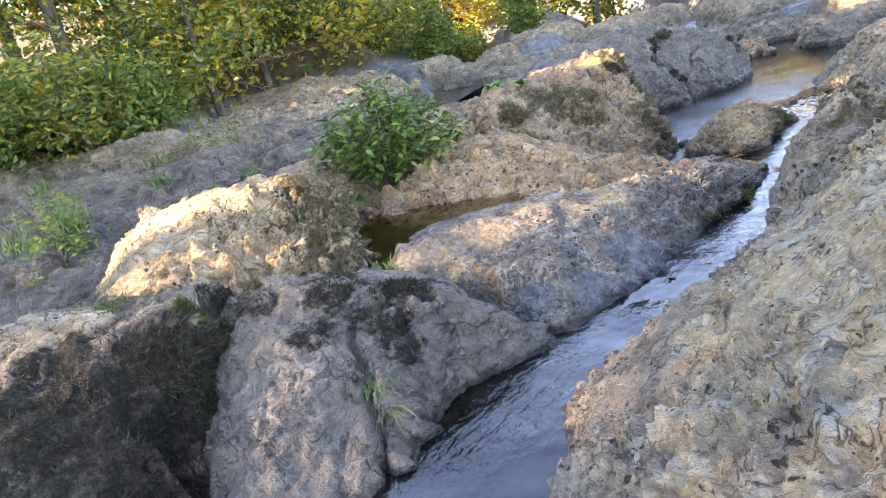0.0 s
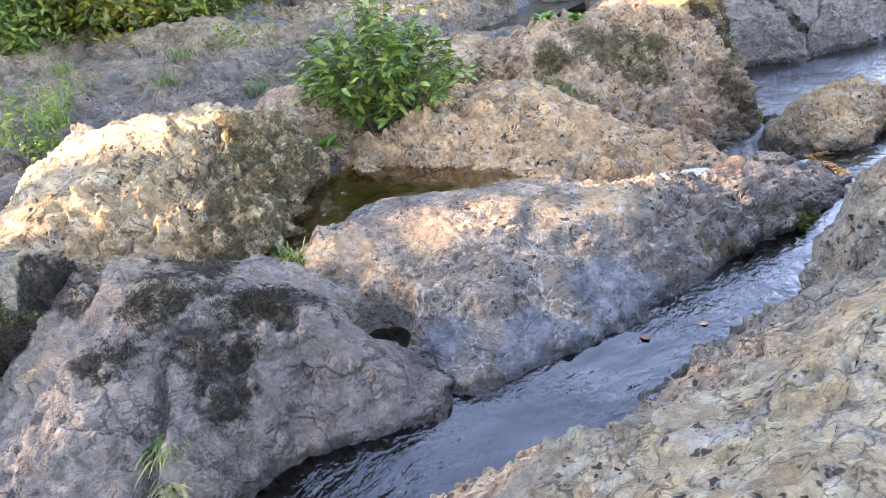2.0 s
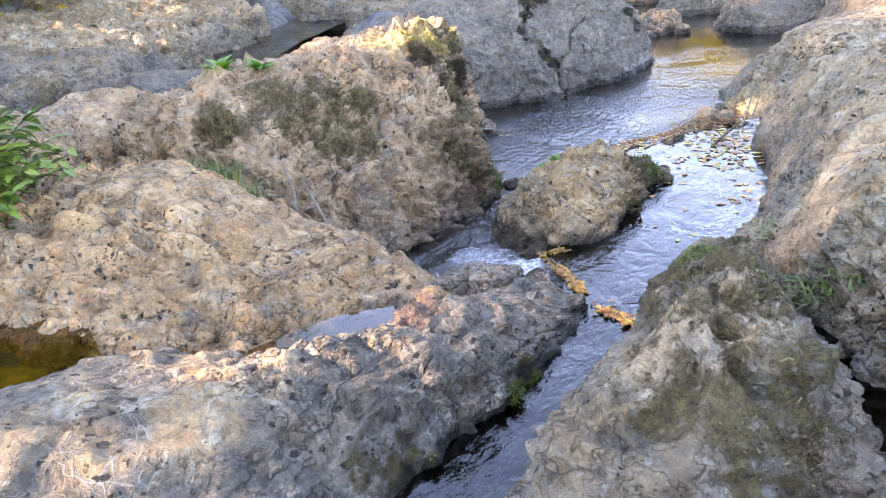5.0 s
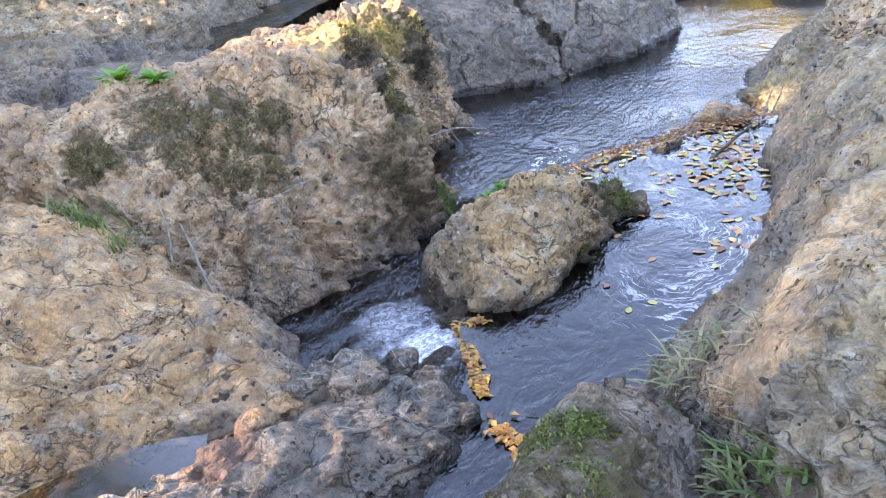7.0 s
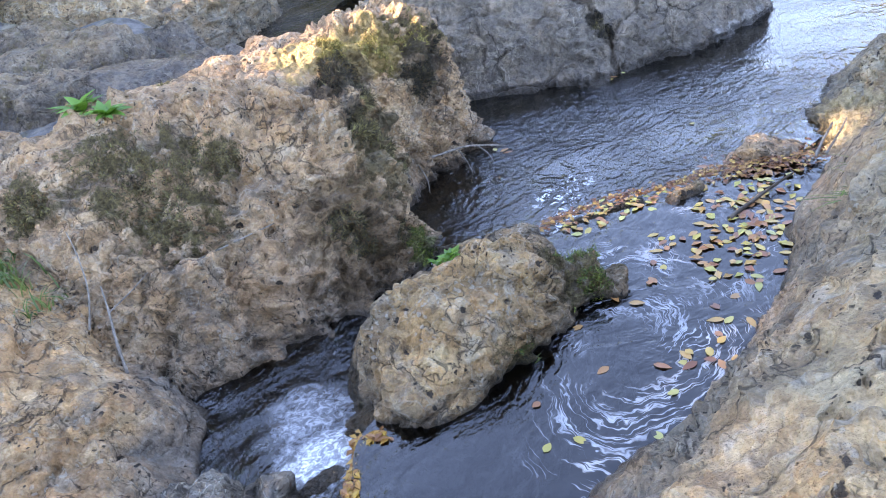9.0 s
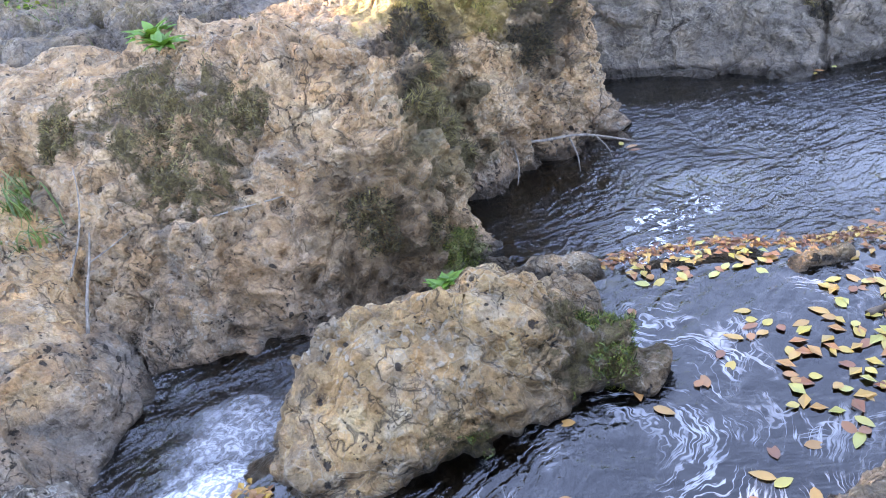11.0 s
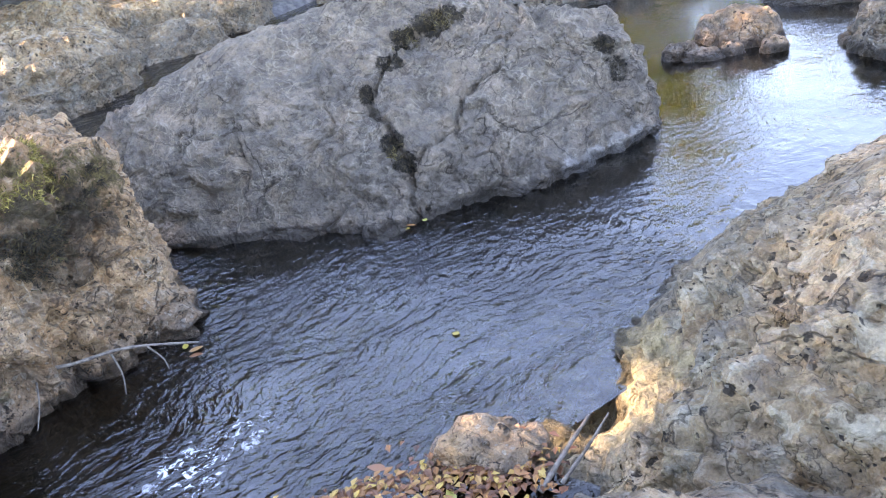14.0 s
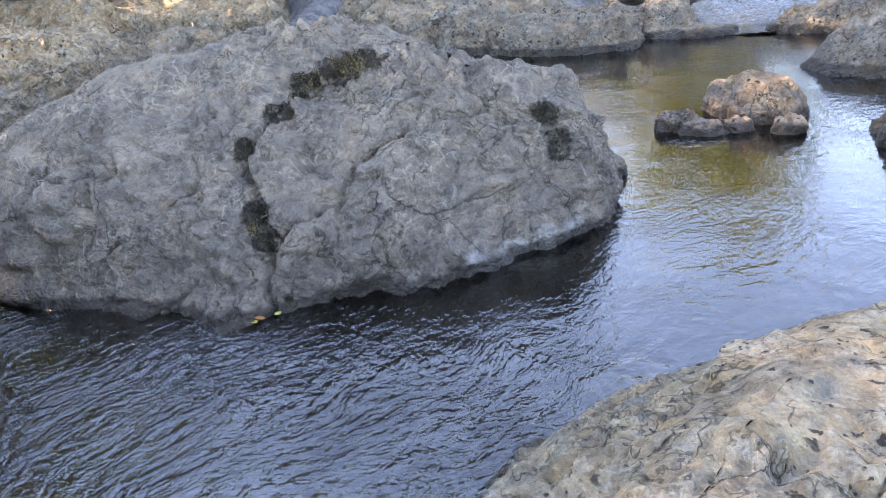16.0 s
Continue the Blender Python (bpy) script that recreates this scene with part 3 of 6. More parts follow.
mat_grey = rock_material("stone_big_grey", speckle=0.22, grey=(0.165, 0.165, 0.168), tan=(0.33, 0.31, 0.27), tan_from=1.0, tan_to=1.6, wet=0.02, veins=0.45, moss=[(2.98, 10.82, 0.32, 0.08), (2.9, 10.9, 0.42, 0.09), (2.7, 11.13, 0.64, 0.07), (2.78, 11.36, 0.78, 0.09), (2.82, 11.56, 0.86, 0.11), (2.99, 11.69, 0.93, 0.13), (3.12, 11.8, 0.95, 0.1), (4.05, 11.9, 0.62, 0.1), (4.1, 11.87, 0.45, 0.1)], dark_moss=True, cover=0.4, stain_and_light=[(4.0, 11.42, 0.04, 0.1, (0.36, 0.34, 0.3)), (4.12, 11.56, 0.05, 0.09, (0.36, 0.34, 0.3)), (4.22, 11.7, 0.06, 0.09, (0.36, 0.34, 0.3)), (3.85, 11.25, 0.03, 0.08, (0.34, 0.32, 0.29))])
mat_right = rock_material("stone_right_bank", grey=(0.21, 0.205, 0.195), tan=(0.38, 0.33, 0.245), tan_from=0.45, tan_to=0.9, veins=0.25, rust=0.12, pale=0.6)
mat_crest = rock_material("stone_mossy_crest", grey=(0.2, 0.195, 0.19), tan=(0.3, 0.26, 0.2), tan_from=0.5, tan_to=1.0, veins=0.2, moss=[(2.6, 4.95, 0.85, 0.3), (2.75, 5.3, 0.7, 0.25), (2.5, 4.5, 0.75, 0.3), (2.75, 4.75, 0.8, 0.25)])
# the golden spots paint sunlight onto the flank and the ledge
mat_gold = rock_material("stone_golden_rock", grey=(0.24, 0.235, 0.215), tan=(0.32, 0.295, 0.24), tan_from=0.05, tan_to=0.4, wet=0.02, veins=0.2, pale=0.5, stain_and_light=[(4.25, 9.15, 0.1, 0.36, (0.5, 0.38, 0.2)), (4.2, 9.4, -0.05, 0.36, (0.55, 0.4, 0.2))])
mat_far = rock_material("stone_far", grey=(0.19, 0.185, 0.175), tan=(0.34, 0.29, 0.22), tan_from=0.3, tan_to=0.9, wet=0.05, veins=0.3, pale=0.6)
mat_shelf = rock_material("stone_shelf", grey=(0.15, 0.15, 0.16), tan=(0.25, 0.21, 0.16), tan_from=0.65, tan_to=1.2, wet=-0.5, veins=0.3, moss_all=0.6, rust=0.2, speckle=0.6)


# ---- ground ----
RIVER = curve_points([(0.1, -3), (0.15, 1.0), (0.3, 2.8), (1.1, 4.1), (1.9, 5.1), (2.5, 6.1), (3.1, 7.0), (3.3, 8.6), (3.4, 9.6), (4.2, 11), (5.0, 13), (4.6, 15.5), (4.3, 18), (5.5, 23), (5, 40)], 200, False)
BRANCH = curve_points([(1.8, 9.9), (0.9, 10.6), (-0.3, 11.8), (-1.4, 13.4), (-1.3, 15.5), (-0.4, 18), (0.2, 21), (-1, 30)], 100, False)
BEND = curve_points([(2.4, 6.3), (1.8, 6.8), (1.95, 7.5), (2.3, 8.1), (2.8, 9.2)], 60, False)


def gap_to(line, x, y):
    d = np.full(x.shape, 1e9)
    for px, py in line:
        d = np.minimum(d, (x - px) ** 2 + (y - py) ** 2)
    return np.sqrt(d)


def land(x, y):
    left = 0.42 + 0.1 * np.clip(y - 7, 0, 5) + 0.035 * np.clip(-x - 5, 0, 60)
    right = 0.3 + 0.08 * np.clip(x - 6, 0, 60)
    far = 0.3 + (0.045 + 0.115 * smooth(3, -2, x)) * np.clip(y - 17.5, 0, 80)
    q = -0.5 * (x - 0.4) + 0.86 * y
    left = left + smooth(-1.5, -4.0, x) * np.clip(q - 12.0, 0, 30) * 0.17
    side = smooth(-1.0, 3.5, x - 0.12 * y)
    base = left * (1 - side) + right * side
    k = smooth(14, 20, y)
    z = base * (1 - k) + np.maximum(base, far) * k
    return np.minimum(z, 9 + 0.02 * np.abs(x))


def ground_height(x, y):
    d = gap_to(RIVER, x, y) - 0.75 - 0.65 * smooth(8.0, 9.5, y) - 0.3 * smooth(11, 14, y)
    d = np.minimum(d, gap_to(BRANCH, x, y) - 0.45)
    d = np.minimum(d, gap_to(BEND, x, y) - 0.45)
    k = smooth(-0.3, 1.1, d)
    z = -0.42 * (1 - k) + land(x, y) * k
    for cx, cy, rx, ry, level in ((1.0, 14.3, 2.8, 2.0, -0.1), (1.4, 16.3, 2.2, 1.8, -0.05), (-1.2, 2.5, 0.9, 1.0, -0.3), (-3.0, 14.4, 3.0, 2.6, 0.05), (-1.2, 10.4, 1.3, 1.0, 0.25), (-4.2, 17.4, 3.2, 2.4, 0.3)):
        w = smooth(1.0, 0.7, np.hypot((x - cx) / rx, (y - cy) / ry))
        z = z + (np.minimum(z, level) - z) * w
    return z


def build_ground():
    a = np.linspace(-1, 1, 270)
    gx = 1.0 + np.sinh(a * 5.0) / np.sinh(5.0) * 300
    gy = 9.0 + np.sinh(a * 5.0) / np.sinh(5.0) * 300
    x, y = np.meshgrid(gx, gy)
    z = ground_height(x, y)
    p = np.stack([x, y, z], -1)
    near = smooth(60, 10, np.hypot(x, y - 8))
    z = z + near * (0.11 * fbm(p * 0.9, 4, 71) + 0.05 * fbm(p * 3.3, 3, 75)) + (1 - near) * 0.6 * fbm(p * 0.1, 3, 77)
    p[..., 2] = z
    me = quads_mesh("ground", p, grid_quads(270, 270, False), mat_shelf_bed)
    return thing("ground", me, "riverbed and rocky river banks of grey bedrock with moss and litter", "ground", kind="structure")


def bed_material():
    """Brown riverbed low down, grey shelf above it, leaf-strewn soil in the wood."""
    m = Nodes("bedrock_ground")
    P = m.pos.outputs["Position"]
    x, y, z = m.sep(P)
    mid = m.noise(7, 6, 0.65)
    bed = m.mix(m.step(0.35, 0.65, mid), (0.035, 0.026, 0.014), (0.12, 0.09, 0.045))
    grey = m.mix(m.step(0.3, 0.7, mid), (0.06, 0.057, 0.055), (0.17, 0.16, 0.15))
    grey = m.mix(m.math("MULTIPLY", m.step(0.5, 0.66, m.noise(1.6, 5, 0.65)), 0.85), grey, m.ramp(m.noise(19, 4, 0.7), [(0.3, (0.03, 0.03, 0.012)), (0.55, (0.1, 0.085, 0.045)), (0.75, (0.13, 0.15, 0.045))]))
    grey = m.mix(m.math("MULTIPLY", m.step(0.55, 0.7, m.noise(3.7, 5, 0.6)), 0.5), grey, (0.34, 0.29, 0.22))
    soil = m.mix(m.step(0.3, 0.7, m.noise(5, 6, 0.7)), (0.02, 0.02, 0.008), (0.12, 0.065, 0.03))
    soil = m.mix(m.step(0.55, 0.65, m.noise(2.5, 5, 0.7)), soil, (0.06, 0.1, 0.02))
    col = m.mix(m.step(-0.12, 0.12, z), bed, grey)
    far = m.math("ADD", m.math("SUBTRACT", z, 1.05), m.math("MULTIPLY", m.math("SUBTRACT", m.noise(0.8, 3), 0.5), 0.5))
    col = m.mix(m.step(0.0, 0.25, far), col, soil)
    return m.surface(col, 0.85, m.bump(m.math("ADD", m.noise(30, 7, 0.7), m.noise(6, 4, 0.6)), 0.03, 0.8), spec=0.25)


mat_shelf_bed = bed_material()
build_ground()

# ---- rocks ----
def split_slab(s):
    """A crack that runs down the slab to the water."""
    g = gap_to(curve_points([(-0.55, 3.35), (-0.46, 3.12), (-0.42, 2.9), (-0.37, 2.72), (-0.3, 2.55)], 60, False), s[..., 0] + 0.03 * vnoise(s * 7, 93), s[..., 1])
    s[..., 2] -= 0.09 * smooth(0.045, 0, g)
    return s


whale_ob = rock("bedrock_whaleback", [(0.5, 3.72, 0.12, 1.5), (0.8, 4.0, 0.13, 1.5), (1.06, 4.2, 0.13, 1.5), (1.35, 4.6, 0.13, 1.7), (1.7, 5.08, 0.12, 1.9), (2.11, 5.48, 0.11, 2.2), (2.46, 5.99, 0.1, 2.0), (2.2, 6.38, 0.06, 2.0), (1.9, 6.3, 0.1, 2.0), (1.72, 5.95, 0.32, 1.6), (1.45, 5.62, 0.36, 1.8), (1.1, 5.5, 0.38, 2), (0.65, 5.45, 0.46, 2), (0.3, 5.38, 0.48, 2), (-0.1, 5.32, 0.48, 2), (-0.4, 5.15, 0.48, 2), (-0.48, 4.78, 0.48, 2.2), (-0.5, 4.4, 0.46, 2), (-0.35, 4.1, 0.4, 1.6), (0.05, 3.98, 0.2, 1.6), (0.25, 3.85, 0.14, 1.5)],
     [(-0.38, 4.55, 0.56), (0.0, 4.7, 0.62), (0.45, 4.86, 0.62), (1.2, 5.18, 0.5), (1.75, 5.72, 0.42), (2.2, 6.1, 0.24)], mat_whale, "long grey bedrock whaleback with a buff crest beside the channel", lump=0.03, pits=0.028, nu=640, nv=170, seed=1, block=0.018, hollows=[(0.02, 4.06, 0.19, 0.18)], category="bedrock")
slab_ob = rock("bedrock_slab", [(-0.45, 2.5, 0.1, 1.3), (-0.17, 2.84, 0.12, 1.4), (-0.12, 3.1, 0.12, 1.5), (0.13, 3.42, 0.12, 1.5), (0.5, 3.62, 0.12, 1.3), (0.3, 3.9, 0.15, 1.5), (0.0, 4.15, 0.3, 1.6), (-0.35, 4.35, 0.42, 1.8), (-0.75, 4.4, 0.5, 2), (-1.15, 4.15, 0.55, 2), (-1.45, 3.7, 0.55, 2), (-1.4, 3.1, 0.35, 1.3), (-1.3, 2.65, 0.08, 1.2), (-0.95, 2.2, 0.02, 1.2)],
     [(-1.08, 3.6, 0.81), (-0.75, 3.58, 0.76), (-0.4, 3.72, 0.63)], mat_slab, "sloping grey bedrock slab with brown moss on its crest", lump=0.035, pits=0.032, nu=480, nv=140, seed=2, block=0.025, carve=split_slab, hollows=[(0.02, 4.06, 0.19, 0.18), (-1.34, 2.8, -0.1, 0.16), (-1.2, 3.66, 0.55, 0.2)], category="bedrock")
ledge_ob = rock("mossy_ledge", [(-1.28, 2.95, 0.35, 3), (-1.2, 3.3, 0.62, 3), (-1.12, 3.75, 0.72, 2.5), (-1.55, 4.05, 0.66, 2), (-2.4, 4.05, 0.6, 2), (-3.6, 3.7, 0.5, 2), (-4.2, 2.6, 0.3, 2), (-3.4, 1.6, 0.0, 2), (-2.2, 1.6, 0.0, 2.2), (-1.5, 2.2, 0.1, 2.6)],
     [(-1.38, 3.5, 0.95), (-2.0, 3.4, 0.97), (-3.2, 3.0, 0.85)], mat_ledge, "dark moss-covered rock ledge with a hollow under its crest", lump=0.07, pits=0.03, nu=420, nv=110, seed=3, block=0.05, hollows=[(-1.34, 2.8, -0.1, 0.16), (-1.2, 3.66, 0.55, 0.24)], category="bedrock")
tan_ob = rock("tan_boulder", [(-0.72, 4.42, 0.42, 3), (-0.72, 4.8, 0.44, 3), (-0.86, 5.3, 0.44, 3), (-1.0, 5.9, 0.6), (-1.6, 6.2, 0.66), (-2.2, 6.1, 0.66), (-2.75, 5.4, 0.55), (-2.7, 4.6, 0.5), (-2.3, 4.18, 0.55), (-1.5, 4.02, 0.6), (-1.0, 4.15, 0.5)],
     [(-2.1, 5.15, 1.06), (-1.6, 5.3, 1.08), (-1.15, 5.1, 0.92)], mat_tan, "lumpy tan boulder with dark moss on one end", p=2.3, lump=0.045, pits=0.075, scale=3.2, nu=420, nv=130, seed=4, block=0.03)
rock("pink_slab", [(0.4, 5.5, 0.42), (1.05, 5.6, 0.36), (1.5, 5.82, 0.34), (1.86, 6.15, 0.26), (1.66, 6.5, 0.0), (1.46, 6.85, 0.0, 2.5), (1.1, 7.0, 0.2), (0.75, 7.25, 0.4), (0.35, 7.4, 0.55), (-0.2, 7.4, 0.6), (-0.6, 6.8, 0.55), (-0.95, 6.2, 0.5), (-0.78, 5.84, 0.44), (-0.25, 5.74, 0.42)],
     [(-0.15, 6.45, 0.77), (0.2, 6.85, 0.8), (0.7, 6.45, 0.67), (1.2, 6.3, 0.5)], mat_pink, "rounded slab of pinkish buff rock above the rock pool", p=1.7, lump=0.035, pits=0.045, nu=400, nv=105, seed=5, block=0.03, category="bedrock")
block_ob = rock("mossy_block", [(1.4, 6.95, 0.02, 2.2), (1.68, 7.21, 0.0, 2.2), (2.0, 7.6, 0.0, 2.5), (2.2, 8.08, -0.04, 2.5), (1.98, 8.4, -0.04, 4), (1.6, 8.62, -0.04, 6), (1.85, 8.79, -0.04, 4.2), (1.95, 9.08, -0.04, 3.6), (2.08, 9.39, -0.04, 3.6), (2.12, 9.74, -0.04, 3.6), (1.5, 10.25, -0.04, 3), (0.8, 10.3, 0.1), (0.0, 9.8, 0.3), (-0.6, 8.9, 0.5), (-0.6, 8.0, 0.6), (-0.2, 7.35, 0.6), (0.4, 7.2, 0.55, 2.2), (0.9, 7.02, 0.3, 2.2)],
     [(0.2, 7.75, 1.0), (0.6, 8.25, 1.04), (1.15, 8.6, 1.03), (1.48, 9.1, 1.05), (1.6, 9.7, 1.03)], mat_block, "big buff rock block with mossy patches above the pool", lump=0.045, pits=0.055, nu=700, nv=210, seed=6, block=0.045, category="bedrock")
island_ob = rock("island_rock", [(2.08, 7.03, 0.0), (2.27, 6.7, 0.05), (2.55, 6.7, 0.1), (2.79, 6.9, 0.1), (2.98, 7.24, 0.1), (3.2, 7.63, 0.1), (2.92, 7.72, 0.1), (2.75, 7.92, 0.05), (2.45, 7.88, 0.0), (2.2, 7.75, -0.05), (2.03, 7.4, -0.02)],
     [(2.42, 7.1, 0.41), (2.62, 7.25, 0.45), (2.8, 7.45, 0.41), (3.0, 7.55, 0.3)], mat_island, "brown island rock in mid-stream with green moss at its foot", p=2.4, lump=0.035, pits=0.05, scale=3.5, nu=340, nv=90, seed=7, block=0.03)


def crack_grey(s):
    """A cleft that forks on the face, and a side seam."""
    for line, w, d in (([(3.03, 10.5), (3.04, 10.74), (2.95, 10.86), (2.8, 10.98), (2.69, 11.12), (2.75, 11.3), (2.82, 11.56), (3.02, 11.72), (3.15, 11.9)], 0.022, 0.06),
                       ([(3.0, 10.82), (3.09, 10.87), (3.14, 11.0), (3.2, 11.15), (3.28, 11.34), (3.42, 11.5)], 0.013, 0.045),
                       ([(1.5, 10.6), (1.6, 11.1), (1.8, 11.4)], 0.014, 0.02)):
        g = gap_to(curve_points(line, 60, False), s[..., 0] + 0.03 * vnoise(s * 6, 91), s[..., 1])
        s[..., 2] -= d * smooth(w * 1.6, 0, g)
        s[..., 1] += d * smooth(w * 1.6, 0, g)
    return s


grey_ob = rock("big_grey_rock", [(0.85, 10.62, -0.04, 3), (1.36, 10.4, -0.04, 3.2), (2.1, 10.47, -0.04, 2.7), (2.6, 10.52, -0.04, 1.75), (2.98, 10.5, -0.04, 1.45), (3.36, 10.87, -0.04), (3.85, 11.17, -0.04), (4.36, 11.9, -0.04, 1.8), (4.28, 12.45, -0.04, 2), (4.0, 13.0, 0.0), (3.0, 13.4, 0.0), (1.5, 13.2, 0.1), (0.3, 12.3, 0.1), (0.3, 11.2, 0.05)],
     [(0.85, 11.2, 0.72), (1.6, 11.6, 0.98), (2.6, 11.95, 1.08), (3.3, 12.05, 0.92), (3.95, 12.2, 0.72)], mat_grey, "large smooth grey boulder with a forked mossy crack", p=1.75, lump=0.045, pits=0.03, nu=600, nv=170, seed=8, block=0.045, carve=crack_grey)
rock("right_outcrop", [(0.17, 2.2, 0.1, 1.35), (0.3, 2.75, 0.11, 1.15), (0.43, 3.2, 0.12, 1.05), (0.72, 3.32, 0.12, 1.0), (1.05, 3.65, 0.12, 1.05), (1.33, 4.1, 0.12, 1.15), (1.66, 4.44, 0.13, 1.2), (1.98, 4.4, 0.3, 1.7), (2.3, 4.3, 0.4, 4.5), (2.75, 4.25, 0.45, 4), (3.4, 4.3, 0.4), (4.6, 3.4, 0.5), (5.0, 1.0, 0.5), (3.2, -2.5, 0.4), (1.0, -2.6, 0.2), (0.2, -1.0, 0.1), (0.1, 1.0, 0.1)],
     [(1.4, -0.5, 0.95), (1.35, 1.4, 1.02), (1.5, 2.5, 1.04), (2.0, 3.2, 1.0), (2.9, 3.3, 1.0)], mat_right, "rough pale buff and grey outcrop on the near bank", p=2.4, lump=0.03, pits=0.04, nu=820, nv=270, seed=9, block=0.02, hollows=[(2.27, 4.22, 0.5, 0.1)], category="bedrock")
crest_ob = rock("mossy_crest_rock", [(1.92, 4.72, 0.12), (2.19, 5.03, 0.12), (2.43, 5.36, 0.12), (2.62, 5.78, 0.12), (2.88, 6.05, 0.12), (3.05, 5.75, 0.3), (3.05, 5.3, 0.32), (2.95, 4.95, 0.32), (2.9, 4.6, 0.36), (2.6, 4.25, 0.45), (2.15, 4.18, 0.45, 3), (1.85, 4.4, 0.3)],
     [(2.2, 4.42, 0.86), (2.45, 4.6, 0.97), (2.65, 4.98, 0.88), (2.74, 5.35, 0.72)], mat_crest, "steep grey rock with a moss-green crest beside the channel", p=2.4, lump=0.05, pits=0.05, nu=300, nv=90, seed=10, category="bedrock")
rock("right_bank_rock", [(2.95, 6.1, 0.1, 1.5), (3.19, 6.48, 0.12, 1.6), (3.44, 6.8, 0.12, 1.8), (3.6, 7.05, 0.12, 1.9), (3.77, 7.29, 0.12, 2.1), (3.92, 7.75, 0.12, 3), (3.93, 8.04, 0.12, 3), (4.12, 8.45, 0.12, 3), (4.5, 8.6, 0.25), (5.2, 8.4, 0.4), (6.4, 7.4, 0.6), (6.6, 5.0, 0.6), (4.8, 4.0, 0.5), (3.4, 4.4, 0.35), (3.12, 5.1, 0.35), (3.02, 5.6, 0.25)],
     [(3.55, 5.4, 0.94), (3.85, 6.1, 0.93), (4.25, 6.9, 0.9), (4.7, 7.6, 0.82)], mat_right, "pale lumpy bank rock with a dark wet end", p=2.3, lump=0.03, pits=0.042, nu=640, nv=230, seed=11, block=0.025, category="bedrock")
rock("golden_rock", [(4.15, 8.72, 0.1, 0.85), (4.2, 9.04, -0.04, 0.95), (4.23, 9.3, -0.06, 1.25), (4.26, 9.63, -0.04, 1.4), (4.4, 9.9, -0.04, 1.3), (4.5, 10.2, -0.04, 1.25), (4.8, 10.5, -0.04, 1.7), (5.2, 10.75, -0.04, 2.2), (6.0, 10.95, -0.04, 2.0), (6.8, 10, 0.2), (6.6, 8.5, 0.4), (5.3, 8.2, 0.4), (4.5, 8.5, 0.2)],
     [(4.98, 9.0, 0.65), (5.12, 9.55, 0.68), (5.3, 9.95, 0.6), (5.8, 10.0, 0.66)], mat_gold, "buff rock, its flank tinted gold for sunlight, dipping into the pool", p=2.2, lump=0.025, pits=0.04, nu=460, nv=260, seed=12, block=0.025, category="bedrock")
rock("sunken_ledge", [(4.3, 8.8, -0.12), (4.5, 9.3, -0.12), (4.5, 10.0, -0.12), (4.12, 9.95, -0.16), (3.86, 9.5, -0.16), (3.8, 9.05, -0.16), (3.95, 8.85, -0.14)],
     [(4.1, 9.05, -0.035), (4.12, 9.4, -0.035), (4.3, 9.75, -0.04)], mat_gold, "sunken ledge under the clear pool water, tinted gold for sunlight", p=1.3, lump=0.02, pits=0.015, nu=160, nv=50, seed=15, depth=0.2, category="bedrock")
# behind the shrub and round the pools
rock("shrub_rock", [(-0.5, 6.9, 0.5), (0.0, 7.5, 0.6), (0.0, 8.3, 0.6), (-0.8, 8.6, 0.55), (-1.6, 7.9, 0.55), (-2.1, 7.0, 0.55), (-1.7, 6.3, 0.55), (-1.1, 6.2, 0.5)],
     [(-1.45, 6.75, 0.93), (-0.9, 7.5, 0.98), (-0.35, 7.8, 1.0)], mat_block, "dark broken rock behind the leafy shrub", p=2.2, lump=0.08, pits=0.04, seed=13, nu=260, nv=70)

shelf_ob = rock("rock_shelf", [(-2.5, 6.0, 0.3), (-1.9, 7.6, 0.45), (-1.2, 9.0, 0.45), (-0.9, 10.2, 0.3), (-1.5, 11.4, 0.25), (-3.0, 12.6, 0.4), (-5.0, 13.8, 0.8), (-8.5, 13.2, 1.2), (-10, 10, 0.9), (-8.0, 6.0, 0.3), (-5.6, 4.6, 0.2), (-3.4, 4.8, 0.3)],
     [(-3.0, 8.2, 0.8), (-4.6, 9.6, 0.93), (-6.2, 10.4, 1.05), (-7.4, 10.6, 1.3)], mat_shelf, "broad ledged shelf of grey bedrock with mossy joints", p=1.35, lump=0.1, pits=0.035, scale=1.1, nu=600, nv=180, seed=14, block=0.14, ledge=0.2, category="bedrock")


def boulder(x, y, z, a, b, h, turn, mat, label, seed, name="boulder", p=2.4, lump=0.05, pits=0.03, nu=130, nv=44):
    """A free rock: an uneven oval foot and a short crest."""
    rnd = random.Random(seed)
    out = []
    for i in range(9):
        q = i / 9 * math.tau
        r = rnd.uniform(0.85, 1.15)
        u, v = a * r * math.cos(q), b * r * math.sin(q)
        out.append((x + u * math.cos(turn) - v * math.sin(turn), y + u * math.sin(turn) + v * math.cos(turn), z, p * rnd.uniform(0.8, 1.25)))
    k = 0.45
    crest = [(x + s * a * k * math.cos(turn) + rnd.uniform(-0.1, 0.1) * b, y + s * a * k * math.sin(turn), z + h * rnd.uniform(0.85, 1.0)) for s in (-1, 0, 1)]
    return rock(name, out, crest, mat, label, lump=lump * min(1, h * 2.0 + 0.1), pits=pits * min(1, h * 2 + 0.2), nu=nu, nv=nv, depth=0.3, seed=seed, scale=1.8 / max(a, 0.25), block=0.04 * min(1, h * 1.6))


